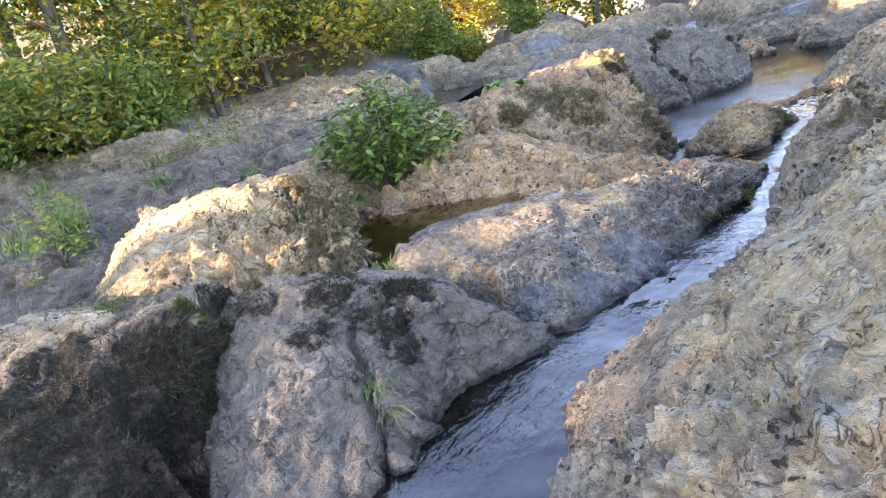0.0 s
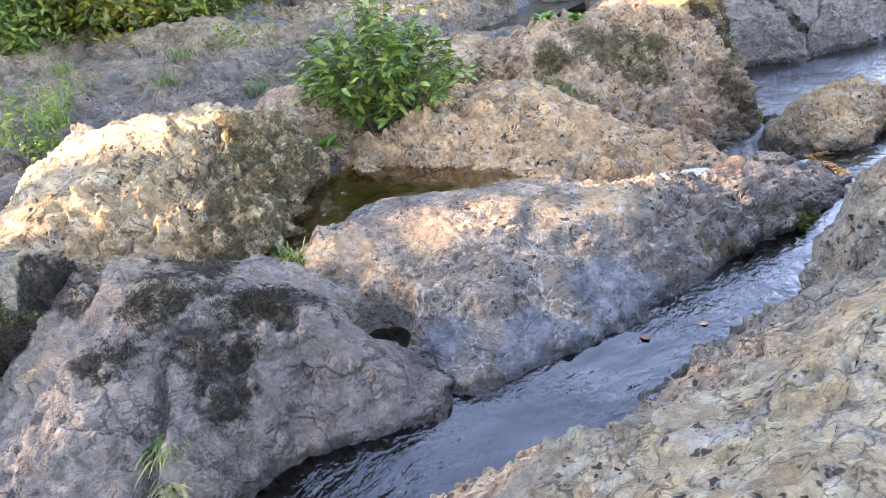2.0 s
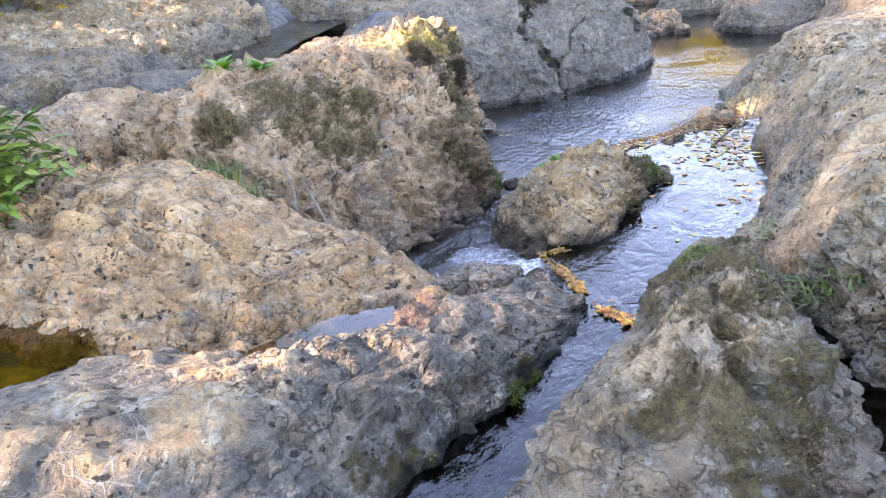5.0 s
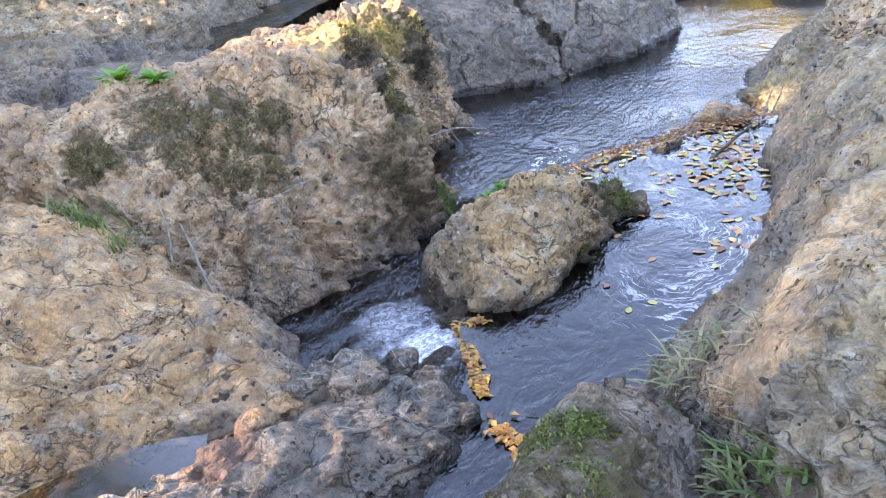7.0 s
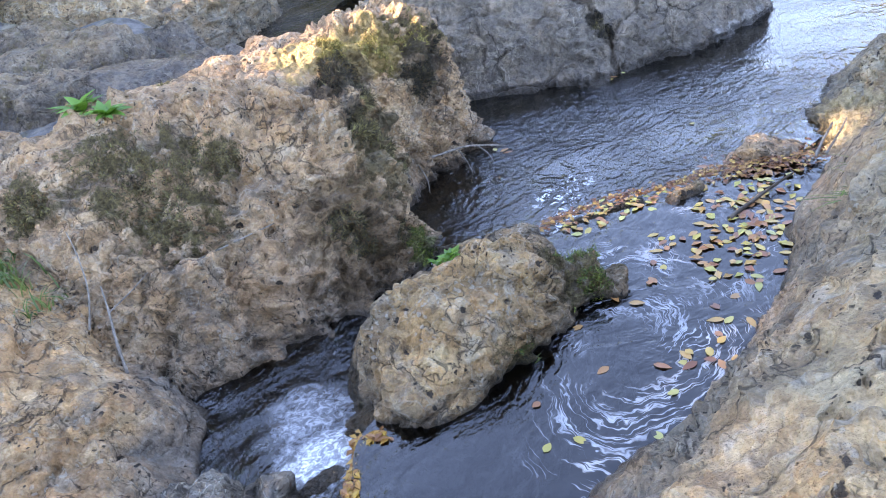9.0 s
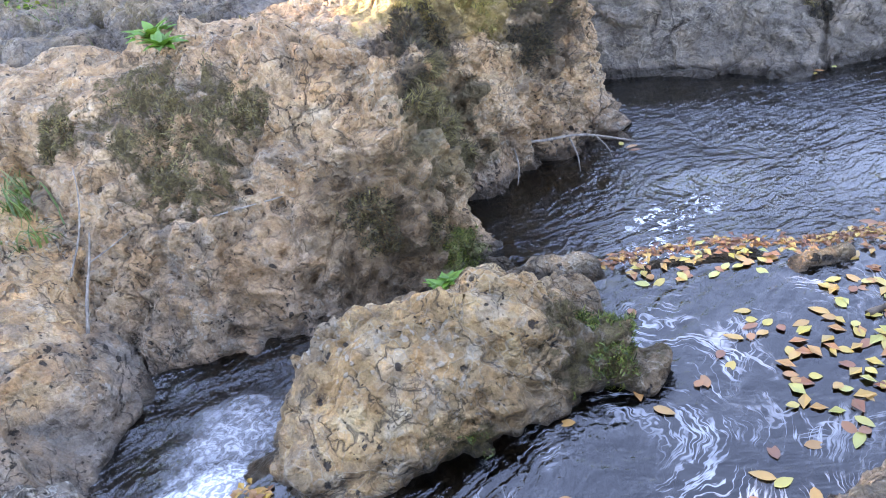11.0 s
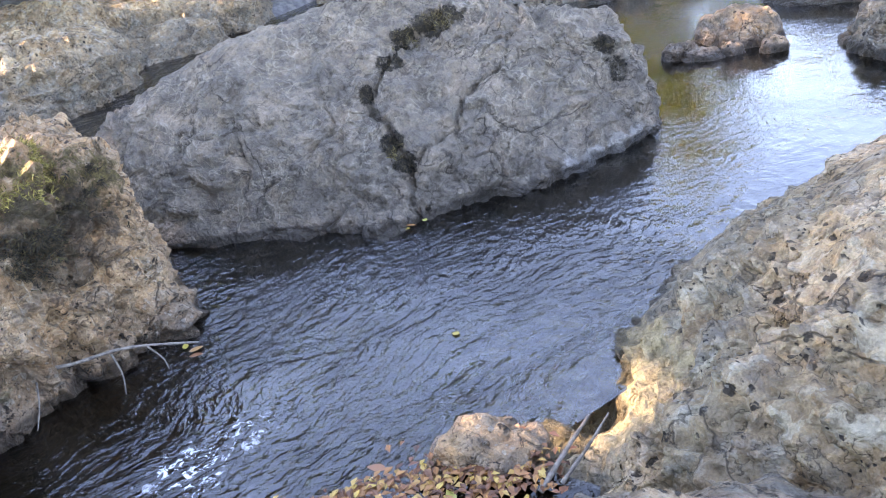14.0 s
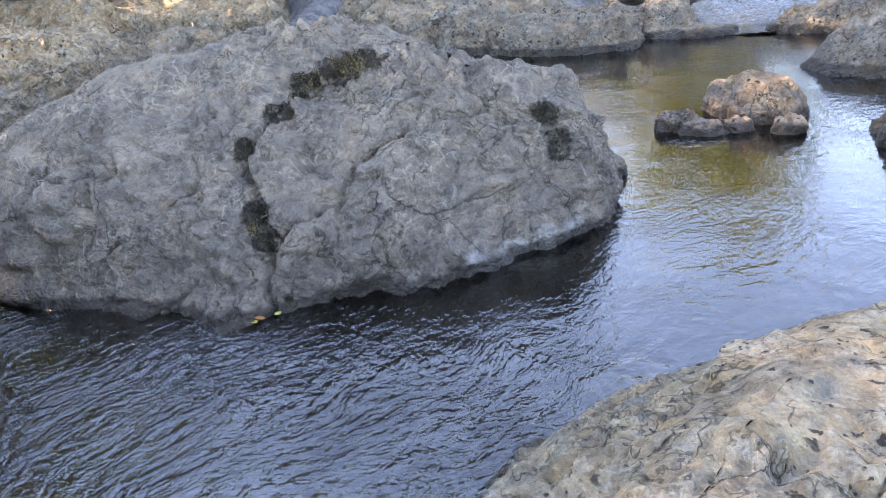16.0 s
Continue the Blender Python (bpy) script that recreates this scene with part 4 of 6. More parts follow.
boulder(3.52, 8.4, 0.06, 0.16, 0.09, 0.15, 0.5, mat_island, "wet grey stone in the leaf dam", 41, "dam_stone", nu=90, nv=30)
boulder(3.9, 8.79, -0.04, 0.24, 0.17, 0.3, 0.3, mat_pink, "tan stone at the end of the leaf dam", 42, "dam_stone", nu=100, nv=34)
boulder(2.62, 8.02, -0.02, 0.24, 0.12, 0.22, 0.6, mat_island, "low dark rock at the lip of the eddy pool", 43, "dam_stone", nu=120, nv=34)
boulder(3.1, 8.32, 0.0, 0.34, 0.09, 0.15, 0.55, mat_island, "low dark rock sill under the leaf dam", 44, "dam_stone", nu=120, nv=34)
boulder(2.28, 8.16, -0.1, 0.12, 0.08, 0.16, 0.2, mat_island, "small wet rock in the chute", 45, "dam_stone", nu=80, nv=26)
boulder(2.2, 6.42, -0.05, 0.24, 0.16, 0.2, 0.9, mat_whale, "cracked grey rock at the head of the side chute", 46, nu=100, nv=34)
# broken stones round the pothole, between slab and whaleback
for i, (x, y, z, a, h, turn) in enumerate(((-0.32, 4.18, 0.36, 0.11, 0.12, 0.4), (-0.2, 3.98, 0.3, 0.1, 0.1, 1.0), (-0.05, 3.82, 0.24, 0.12, 0.1, 0.2), (0.14, 3.78, 0.16, 0.1, 0.09, 0.8), (0.3, 3.72, 0.13, 0.09, 0.08, 0.5),
        (-0.42, 4.02, 0.42, 0.09, 0.1, 0.7), (-0.12, 3.66, 0.26, 0.08, 0.09, 0.3), (0.06, 3.62, 0.2, 0.09, 0.07, 1.3), (-0.3, 3.8, 0.38, 0.1, 0.1, 0.1), (-0.52, 4.22, 0.46, 0.08, 0.09, 1.1))):
    boulder(x, y, z, a, a * 0.7, h, turn, mat_slab if i % 3 else mat_whale, "small broken grey stone wedged beside the pothole", 230 + i, "broken_stone", p=4.0, nu=60, nv=22)
# angular blocks at the head of the chute
for i, (x, y, z, a, h, turn) in enumerate(((1.98, 6.16, 0.12, 0.15, 0.22, 0.3), (2.2, 6.2, 0.05, 0.13, 0.2, 0.9), (1.86, 6.3, 0.08, 0.13, 0.24, 0.1), (2.06, 6.34, 0.02, 0.12, 0.2, 0.6), (2.34, 6.06, 0.05, 0.1, 0.15, 0.4), (1.8, 6.14, 0.17, 0.12, 0.18, 0.7), (2.12, 6.04, 0.1, 0.12, 0.18, 0.2), (2.26, 6.36, 0.0, 0.09, 0.15, 1.2))):
    boulder(x, y, z, a, a * 0.75, h, turn, mat_whale, "angular cracked grey block at the head of the side chute", 245 + i, "cracked_block", p=5.5, nu=70, nv=26)
# stones in the far pool
boulder(4.95, 13.95, -0.08, 0.42, 0.26, 0.4, -0.3, mat_pink, "pale brown boulder standing in the calm pool", 51)
for i, (x, y, r, h) in enumerate(((4.45, 13.55, 0.16, 0.14), (4.62, 13.47, 0.17, 0.1), (4.84, 13.55, 0.12, 0.1), (5.17, 13.52, 0.1, 0.12))):
    boulder(x, y, -0.06, r, r * 0.6, h + 0.06, 0.1, mat_pink, "small rounded stone in the calm pool", 52 + i, "stone", nu=60, nv=22)
# far and side banks
for i, (x, y, a, b, h, turn, z) in enumerate((
        (6.6, 13.6, 1.2, 0.8, 0.55, 0.2, -0.1), (6.35, 13.4, 0.72, 0.5, 0.42, 0.2, -0.1), (6.4, 15.3, 1.3, 0.6, 0.5, -0.2, -0.1), (8.5, 12.4, 2.2, 1.6, 1.1, 0.4, 0.0),
        (9.0, 15.5, 2.6, 1.6, 1.3, 0.2, 0.1), (5.9, 17.1, 1.2, 0.45, 0.45, 0.1, -0.1), (7.5, 18.3, 2.2, 0.9, 0.8, 0.0, 0.1), (3.0, 14.0, 0.6, 0.45, 0.35, 0.3, -0.1),
        (3.2, 17.2, 1.1, 0.5, 0.5, 0.1, -0.1), (1.6, 17.2, 1.4, 0.8, 0.7, 0.05, -0.05), (3.9, 20.0, 1.8, 0.7, 0.8, 0.1, 0.1),
        (0.6, 15.6, 0.7, 0.5, 0.45, 0.8, 0.0), (-3.6, 14.6, 1.5, 0.8, 0.6, 0.3, 0.3), (-1.9, 11.4, 0.9, 0.6, 0.45, 0.6, 0.3),
        (-2.7, 17.0, 1.3, 0.7, 0.7, 0.2, 0.3), (-4.8, 17.5, 1.6, 0.9, 0.7, 0.1, 0.6), (-0.9, 9.9, 1.1, 0.6, 0.45, 0.5, 0.35), (-2.6, 9.9, 1.0, 0.7, 0.35, 0.4, 0.45),
        (-3.4, 8.4, 1.0, 0.65, 0.3, 0.6, 0.5), (-4.7, 7.7, 0.9, 0.5, 0.25, 0.3, 0.4), (-4.4, 9.8, 1.2, 0.6, 0.25, 0.5, 0.6), (-6.2, 9.2, 1.2, 0.6, 0.25, 0.4, 0.6),
        (-3.6, 6.3, 0.8, 0.5, 0.3, 0.4, 0.35), (-5.0, 6.0, 1.0, 0.6, 0.25, 0.3, 0.3), (-2.2, 7.5, 0.6, 0.45, 0.25, 0.6, 0.5), (-6.5, 11.8, 1.4, 0.8, 0.3, 0.4, 0.75),
        (-3.6, 11.6, 0.8, 0.5, 0.3, 0.5, 0.7), (-4.6, 15.6, 1.6, 0.8, 0.9, 0.2, 0.3), (0.2, 17.8, 1.2, 0.6, 0.7, 0.1, 0.1), (-2.2, 15.6, 0.9, 0.5, 0.5, 0.3, 0.15), (-1.4, 19.5, 1.2, 0.7, 0.8, 0.1, 0.2), (1.9, 20.5, 1.3, 0.8, 0.9, 0.0, 0.2), (-5.5, 20.5, 1.8, 1.0, 0.8, 0.1, 0.8))):
    boulder(x, y, z, a, b, h, turn, mat_far if (x > 0 or y > 12) else mat_shelf, "pale weathered boulder on the far bank" if (x > 0 or y > 12) else "low grey slab of the rock shelf with moss", 100 + i, lump=0.07, pits=0.04, nu=88, nv=30)
rock("bank_ledge", [(-1.85, 12.6, 0.0), (-1.5, 13.4, 0.0), (-1.5, 14.2, 0.0), (-2.2, 14.6, 0.0), (-3.2, 14.8, 0.0), (-4.8, 15.0, 0.1), (-6.2, 14.2, 0.3), (-6.0, 12.8, 0.3), (-4.4, 12.1, 0.2), (-2.8, 12.0, 0.1)],
     [(-2.15, 13.5, 0.9), (-3.4, 13.6, 1.0), (-5.0, 13.6, 1.05)], mat_far, "pale stepped rock ledge beside the side branch", p=3.2, lump=0.08, pits=0.04, scale=1.4, nu=280, nv=80, seed=16, block=0.1, ledge=0.16, category="bedrock")
for i, (x, y, a, b, h, turn, z) in enumerate(((-3.5, 16.3, 1.3, 0.5, 0.85, 0.1, 0.0), (-1.9, 16.5, 0.7, 0.45, 0.7, 0.4, 0.0), (-2.6, 15.6, 0.4, 0.3, 0.5, 0.9, 0.0), (0.7, 16.7, 0.8, 0.5, 0.65, 0.2, 0.0), (2.6, 16.6, 1.2, 0.45, 0.5, 0.0, -0.1),
        (-5.2, 16.6, 1.1, 0.7, 1.0, 0.2, 0.1), (-1.0, 18.9, 0.6, 0.5, 0.8, 0.3, 0.1), (0.6, 19.0, 0.7, 0.5, 0.8, 0.5, 0.1), (-3.3, 18.2, 1.0, 0.6, 1.0, 0.1, 0.2), (4.2, 16.95, 0.5, 0.25, 0.22, 0.1, -0.08), (6.6, 19.4, 1.4, 0.6, 0.8, 0.3, 0.1))):
    boulder(x, y, z, a, b, h, turn, mat_far, "pale angular rock on the far bank", 160 + i, p=4.0, lump=0.09, pits=0.04, nu=100, nv=32)
for i, (x, y, a, b, h, turn, z) in enumerate(((-2.3, 8.6, 0.75, 0.4, 0.42, 0.5, 0.5), (-3.1, 9.3, 0.8, 0.5, 0.4, 0.35, 0.6), (-1.5, 9.4, 0.7, 0.4, 0.5, 0.5, 0.45), (-4.0, 10.4, 1.0, 0.5, 0.45, 0.3, 0.7), (-2.2, 10.6, 0.9, 0.45, 0.5, 0.5, 0.5), (-5.2, 9.0, 1.0, 0.5, 0.35, 0.4, 0.6),
        (-4.95, 13.27, 0.55, 0.34, 0.4, 0.4, 0.3), (-3.47, 13.12, 0.5, 0.31, 0.45, 0.4, 0.26), (-2.24, 12.96, 0.4, 0.25, 0.4, 0.4, 0.25), (-2.08, 10.06, 0.4, 0.25, 0.3, 0.4, 0.53), (-1.98, 10.77, 0.38, 0.24, 0.3, 0.4, 0.47),
        (-3.0, 7.2, 0.7, 0.4, 0.35, 0.3, 0.5), (-4.3, 6.3, 0.8, 0.4, 0.32, 0.45, 0.4), (-5.4, 11.0, 1.1, 0.6, 0.5, 0.3, 0.8), (-6.4, 7.8, 1.0, 0.5, 0.35, 0.35, 0.5), (-3.2, 5.3, 0.55, 0.35, 0.3, 0.3, 0.4), (-7.4, 9.6, 1.1, 0.6, 0.4, 0.4, 0.8))):
    boulder(x, y, z, a, b, h, turn, mat_shelf, "blocky grey ledge stone on the rock shelf", 190 + i, p=5.0, lump=0.07, pits=0.045, nu=110, nv=34)
boulder(1.7, 5.78, 0.26, 0.17, 0.1, 0.17, 1.2, mat_pink, "small reddish rock rim of the puddle", 220, "stone", nu=70, nv=24)


# ---- water ----
def water_sheet(name, left, right, mat, label, steps=120, across=24, ripple=0.006, scale=4.0):
    """A strip of water between two bank lines, whose rows are x, y, z."""
    a, b = curve_points(left, steps, False), curve_points(right, steps, False)
    w = np.linspace(0, 1, across)[None, :, None]
    s = a[:, None] * (1 - w) + b[:, None] * w
    s[..., 2] += ripple * fbm(s * scale, 3, 61)
    me = quads_mesh(name, s, grid_quads(steps, across, False), mat)
    return thing(name, me, label, "water", kind="structure")


wat_channel = water_material("water_channel", (0.12, 0.1, 0.075), 0.01, (0.62, 0.78, 0), chop=0.85)
wat_eddy = water_material("water_eddy", (0.14, 0.13, 0.12), 0.009, (0.5, 0.85, 0), foam=swirl_foam)
wat_chute = water_material("water_chute", (0.14, 0.13, 0.12), 0.036, (0.3, 0.95, 0), foam=froth([(2.15, 6.62, 0.08, 0.24, 1.0), (2.0, 6.85, 0.06, 0.26, 0.45)]))
wat_pool = water_material("water_pool", (0.24, 0.22, 0.15), 0.028, (0.5, 0.85, 0), foam=froth([(2.88, 8.45, 0, 0.2, 0.7), (2.8, 8.72, 0, 0.2, 0.7), (2.9, 8.95, 0, 0.16, 0.5)], True), chop=0.6, calm=(10.6, 11.8), shallow=(4.08, 9.35, 0.75), ior=1.75)
wat_still = water_material("water_still", (0.8, 0.62, 0.3), 0.002, rough=0.01)
wat_thin = water_material("water_thin", (0.45, 0.36, 0.24), 0.0015, rough=0.01)
wat_dark = water_material("water_dark", (0.12, 0.11, 0.1), 0.003, rough=0.01)

water_sheet("water_channel", [(-1.6, -2, 0.175), (-0.9, 1.6, 0.175), (-0.5, 2.6, 0.175), (-0.2, 3.3, 0.17), (0.4, 3.9, 0.165), (1.2, 4.7, 0.16), (1.9, 5.5, 0.155), (2.3, 6.1, 0.15)],
            [(0.5, -2, 0.175), (0.5, 1.6, 0.175), (0.6, 2.6, 0.175), (0.9, 3.2, 0.17), (1.4, 3.9, 0.165), (2.1, 4.7, 0.16), (2.7, 5.5, 0.155), (3.1, 6.0, 0.15)], wat_channel, "dark clear stream water with ripples reflecting blue sky", 160, 30, 0.008, 5)
water_sheet("water_eddy", [(2.3, 6.1, 0.15), (2.36, 6.4, 0.15), (2.32, 6.72, 0.15), (2.6, 7.2, 0.15), (2.7, 7.8, 0.15), (2.95, 8.12, 0.15), (3.5, 8.42, 0.15), (3.85, 8.68, 0.15), (4.1, 8.75, 0.15)],
            [(3.1, 6.0, 0.15), (3.35, 6.4, 0.15), (3.6, 6.75, 0.15), (3.9, 7.2, 0.15), (4.1, 7.7, 0.15), (4.15, 8.1, 0.15), (4.25, 8.4, 0.15), (4.3, 8.55, 0.15), (4.3, 8.7, 0.15)], wat_eddy, "eddy pool with curling foam lines reflecting the sky", 160, 50, 0.002, 4)
water_sheet("water_chute", [(2.42, 6.05, 0.15), (2.2, 6.3, 0.13), (1.75, 6.4, 0.055), (1.3, 6.75, 0.05), (1.5, 7.2, 0.045), (1.8, 7.5, 0.035), (1.95, 8.0, 0.0), (1.9, 8.4, -0.004)],
            [(2.46, 6.1, 0.15), (2.38, 6.5, 0.145), (2.3, 6.72, 0.1), (2.25, 6.95, 0.055), (2.2, 7.2, 0.045), (2.25, 7.6, 0.035), (2.6, 7.9, 0.0), (2.5, 8.3, -0.004)], wat_chute, "fast dark water in the side chute with white froth", 140, 40, 0.02, 7)
water_sheet("water_pool", [(1.3, 7.9, 0), (1.2, 8.6, 0), (0.9, 9.6, 0), (0.6, 10.6, 0), (1.5, 12.0, 0), (2.2, 13.4, 0), (2.0, 15.0, 0), (1.8, 16.8, 0), (2.5, 18.5, 0)],
            [(2.55, 8.03, 0), (3.1, 8.33, 0), (3.85, 8.78, 0), (4.6, 9.6, 0), (6.2, 11.2, 0), (7.0, 12.5, 0), (6.6, 14.5, 0), (6.4, 16.5, 0), (6.2, 18.5, 0)], wat_pool, "calm green-brown pool reflecting sky and trees", 200, 90, 0.003, 3)
water_sheet("water_branch", [(1.4, 10.2, 0.0), (0.2, 10.7, 0.05), (-1.2, 12.2, 0.12), (-2.2, 13.6, 0.16), (-2.0, 15.6, 0.2), (-1.0, 18, 0.3), (-0.6, 21, 0.5)],
            [(1.3, 10.8, 0.0), (0.6, 11.6, 0.05), (-0.2, 12.8, 0.12), (-0.7, 13.8, 0.16), (-0.5, 15.4, 0.2), (0.4, 18, 0.3), (0.9, 21, 0.5)], wat_chute, "shallow side branch of the river running over stones", 120, 16, 0.015, 5)
water_sheet("rock_pool", [(-0.8, 4.4, 0.51), (-0.85, 4.8, 0.51), (-0.95, 5.2, 0.51), (-0.85, 5.85, 0.51), (-0.3, 5.85, 0.51), (0.3, 5.75, 0.51)],
            [(-0.35, 4.4, 0.51), (-0.35, 4.7, 0.51), (-0.3, 5.05, 0.51), (-0.2, 5.3, 0.51), (0.15, 5.25, 0.51), (0.5, 5.45, 0.51)], wat_still, "still amber water in a rock pool", 40, 16, 0.0)
water_sheet("rock_puddle", [(1.0, 5.58, 0.39), (1.3, 5.77, 0.39), (1.56, 5.82, 0.39)], [(1.05, 5.43, 0.39), (1.35, 5.44, 0.39), (1.62, 5.62, 0.39)], wat_thin, "shallow puddle on bedrock reflecting pale sky", 30, 10, 0.0)
water_sheet("rock_puddle", [(-0.2, 4.0, 0.228), (-0.05, 4.2, 0.228), (0.2, 4.2, 0.228)], [(-0.12, 3.9, 0.228), (0.05, 3.92, 0.228), (0.25, 3.95, 0.228)], wat_thin, "small dark water-filled hollow in the bedrock", 12, 6, 0.0)
water_sheet("rock_puddle", [(-1.45, 2.75, 0.0), (-1.4, 2.95, 0.0), (-1.25, 2.95, 0.0)], [(-1.4, 2.65, 0.0), (-1.3, 2.65, 0.0), (-1.2, 2.75, 0.0)], wat_dark, "small dark water-filled hollow in the bedrock", 12, 6, 0.0)
water_sheet("rock_puddle", [(2.7, 4.7, 0.36), (2.95, 5.1, 0.36), (3.0, 5.6, 0.36)], [(3.1, 4.6, 0.36), (3.4, 5.1, 0.36), (3.4, 5.6, 0.36)], wat_dark, "dark still water between the bank rocks", 16, 10, 0.0)


def algae_material(name="amber_algae", dark=(0.05, 0.045, 0.012), mid=(0.26, 0.19, 0.035), light=(0.5, 0.34, 0.07)):
    m = Nodes(name)
    n = m.noise(9, 6, 0.7)
    col = m.ramp(n, [(0.3, dark), (0.5, mid), (0.7, light)])
    return m.surface(col, 0.8, m.bump(m.noise(30, 5, 0.7), 0.02, 0.8))


water_sheet("pool_bed", [(-0.9, 4.3, 0.36), (-1.0, 5.0, 0.36), (-1.0, 5.95, 0.38), (-0.2, 6.0, 0.4), (0.4, 5.85, 0.44)], [(-0.2, 4.3, 0.36), (-0.2, 4.8, 0.36), (-0.1, 5.1, 0.38), (0.2, 5.15, 0.42), (0.6, 5.3, 0.44)], algae_material(), "amber algae-covered bed of the rock pool", 60, 30, 0.05, 5)
water_sheet("pool_bed", [(0.95, 5.6, 0.35), (1.3, 5.8, 0.35), (1.55, 5.82, 0.35)], [(1.0, 5.4, 0.35), (1.35, 5.42, 0.35), (1.6, 5.6, 0.35)], algae_material("brown_silt", (0.05, 0.03, 0.02), (0.16, 0.09, 0.05), (0.26, 0.13, 0.07)), "brown silty bed of the shallow puddle", 30, 14, 0.02, 6)

wat_rapids = water_material("water_rapids", (0.16, 0.15, 0.13), 0.03, (0.3, 0.95, 0), foam=froth([(4.6, 18.2, 0.15, 1.3, 0.3), (5.3, 19.5, 0.3, 1.2, 0.3), (-0.35, 18.3, 0.4, 0.6, 1.0)]))
water_sheet("water_rapids", [(3.7, 16.9, 0.0), (3.9, 18.0, 0.12), (4.6, 19.5, 0.3), (5.5, 22.0, 0.5)], [(5.1, 16.8, 0.0), (5.6, 18.0, 0.14), (6.6, 19.3, 0.32), (7.6, 21.5, 0.55)], wat_rapids, "broken white water of the rapids above the pool", 80, 30, 0.05, 4)
water_sheet("water_cascade", [(-0.75, 17.3, 0.25), (-0.7, 17.9, 0.3), (-0.65, 18.3, 0.6), (-0.7, 18.8, 0.68)], [(0.1, 17.3, 0.25), (0.05, 17.9, 0.3), (0.1, 18.3, 0.6), (0.1, 18.8, 0.68)], wat_rapids, "small white cascade between far rocks", 60, 20, 0.03, 6)


# ---- plants ----
def leaf_cloud(points, size, seed, droop=0.3, narrow=0.5):
    """Folded leaves, two triangles each, at many points."""
    r = np.random.RandomState(seed)
    n = len(points)
    a = r.normal(size=(n, 3))
    a[:, 2] = a[:, 2] * 0.5 - droop
    a /= np.linalg.norm(a, axis=1, keepdims=True)
    b = np.cross(a, r.normal(size=(n, 3)))
    b /= np.linalg.norm(b, axis=1, keepdims=True)
    c = np.cross(a, b)
    s = (size * r.uniform(0.65, 1.3, n))[:, None]
    tip, side = a * s, b * s * narrow * 0.5
    fold = c * s * 0.1
    v = np.stack([points, points + tip * 0.5 + side + fold, points + tip, points + tip * 0.5 - side + fold], 1)
    return v.reshape(-1, 3), np.arange(n * 4).reshape(n, 4)


def tube(path, radii, sides=7):
    """Rings along a path."""
    p = np.array(path, float)
    d = np.gradient(p, axis=0)
    d /= np.linalg.norm(d, axis=1, keepdims=True) + 1e-9
    ref = np.where(np.abs(d[:, 2:3]) > 0.9, np.array([[1.0, 0, 0]]), np.array([[0, 0, 1.0]]))
    u = np.cross(d, ref)
    u /= np.linalg.norm(u, axis=1, keepdims=True) + 1e-9
    w = np.cross(d, u)
    q = np.arange(sides) / sides * math.tau
    ring = u[:, None] * np.cos(q)[None, :, None] + w[:, None] * np.sin(q)[None, :, None]
    s = p[:, None] + ring * np.array(radii, float)[:, None, None]
    return s.reshape(-1, 3), grid_quads(len(p), sides, True)


def join(pieces):
    vs, fs, k = [], [], 0
    for v, f in pieces:
        vs.append(v), fs.append(f + k)
        k += len(v)
    return np.concatenate(vs), np.concatenate(fs)


def open_gaps(pts):
    """Leaves out crown leaves that would shade the spots in SUNNY."""
    keep = np.ones(len(pts), bool)
    d = np.array(SUN_TO)
    for x, y, z, r in SUNNY:
        v = pts - np.array((x, y, z))
        along = v @ d
        off = np.linalg.norm(v - along[:, None] * d, axis=1)
        keep &= ~((along > 0) & (off < r))
    return pts[keep]


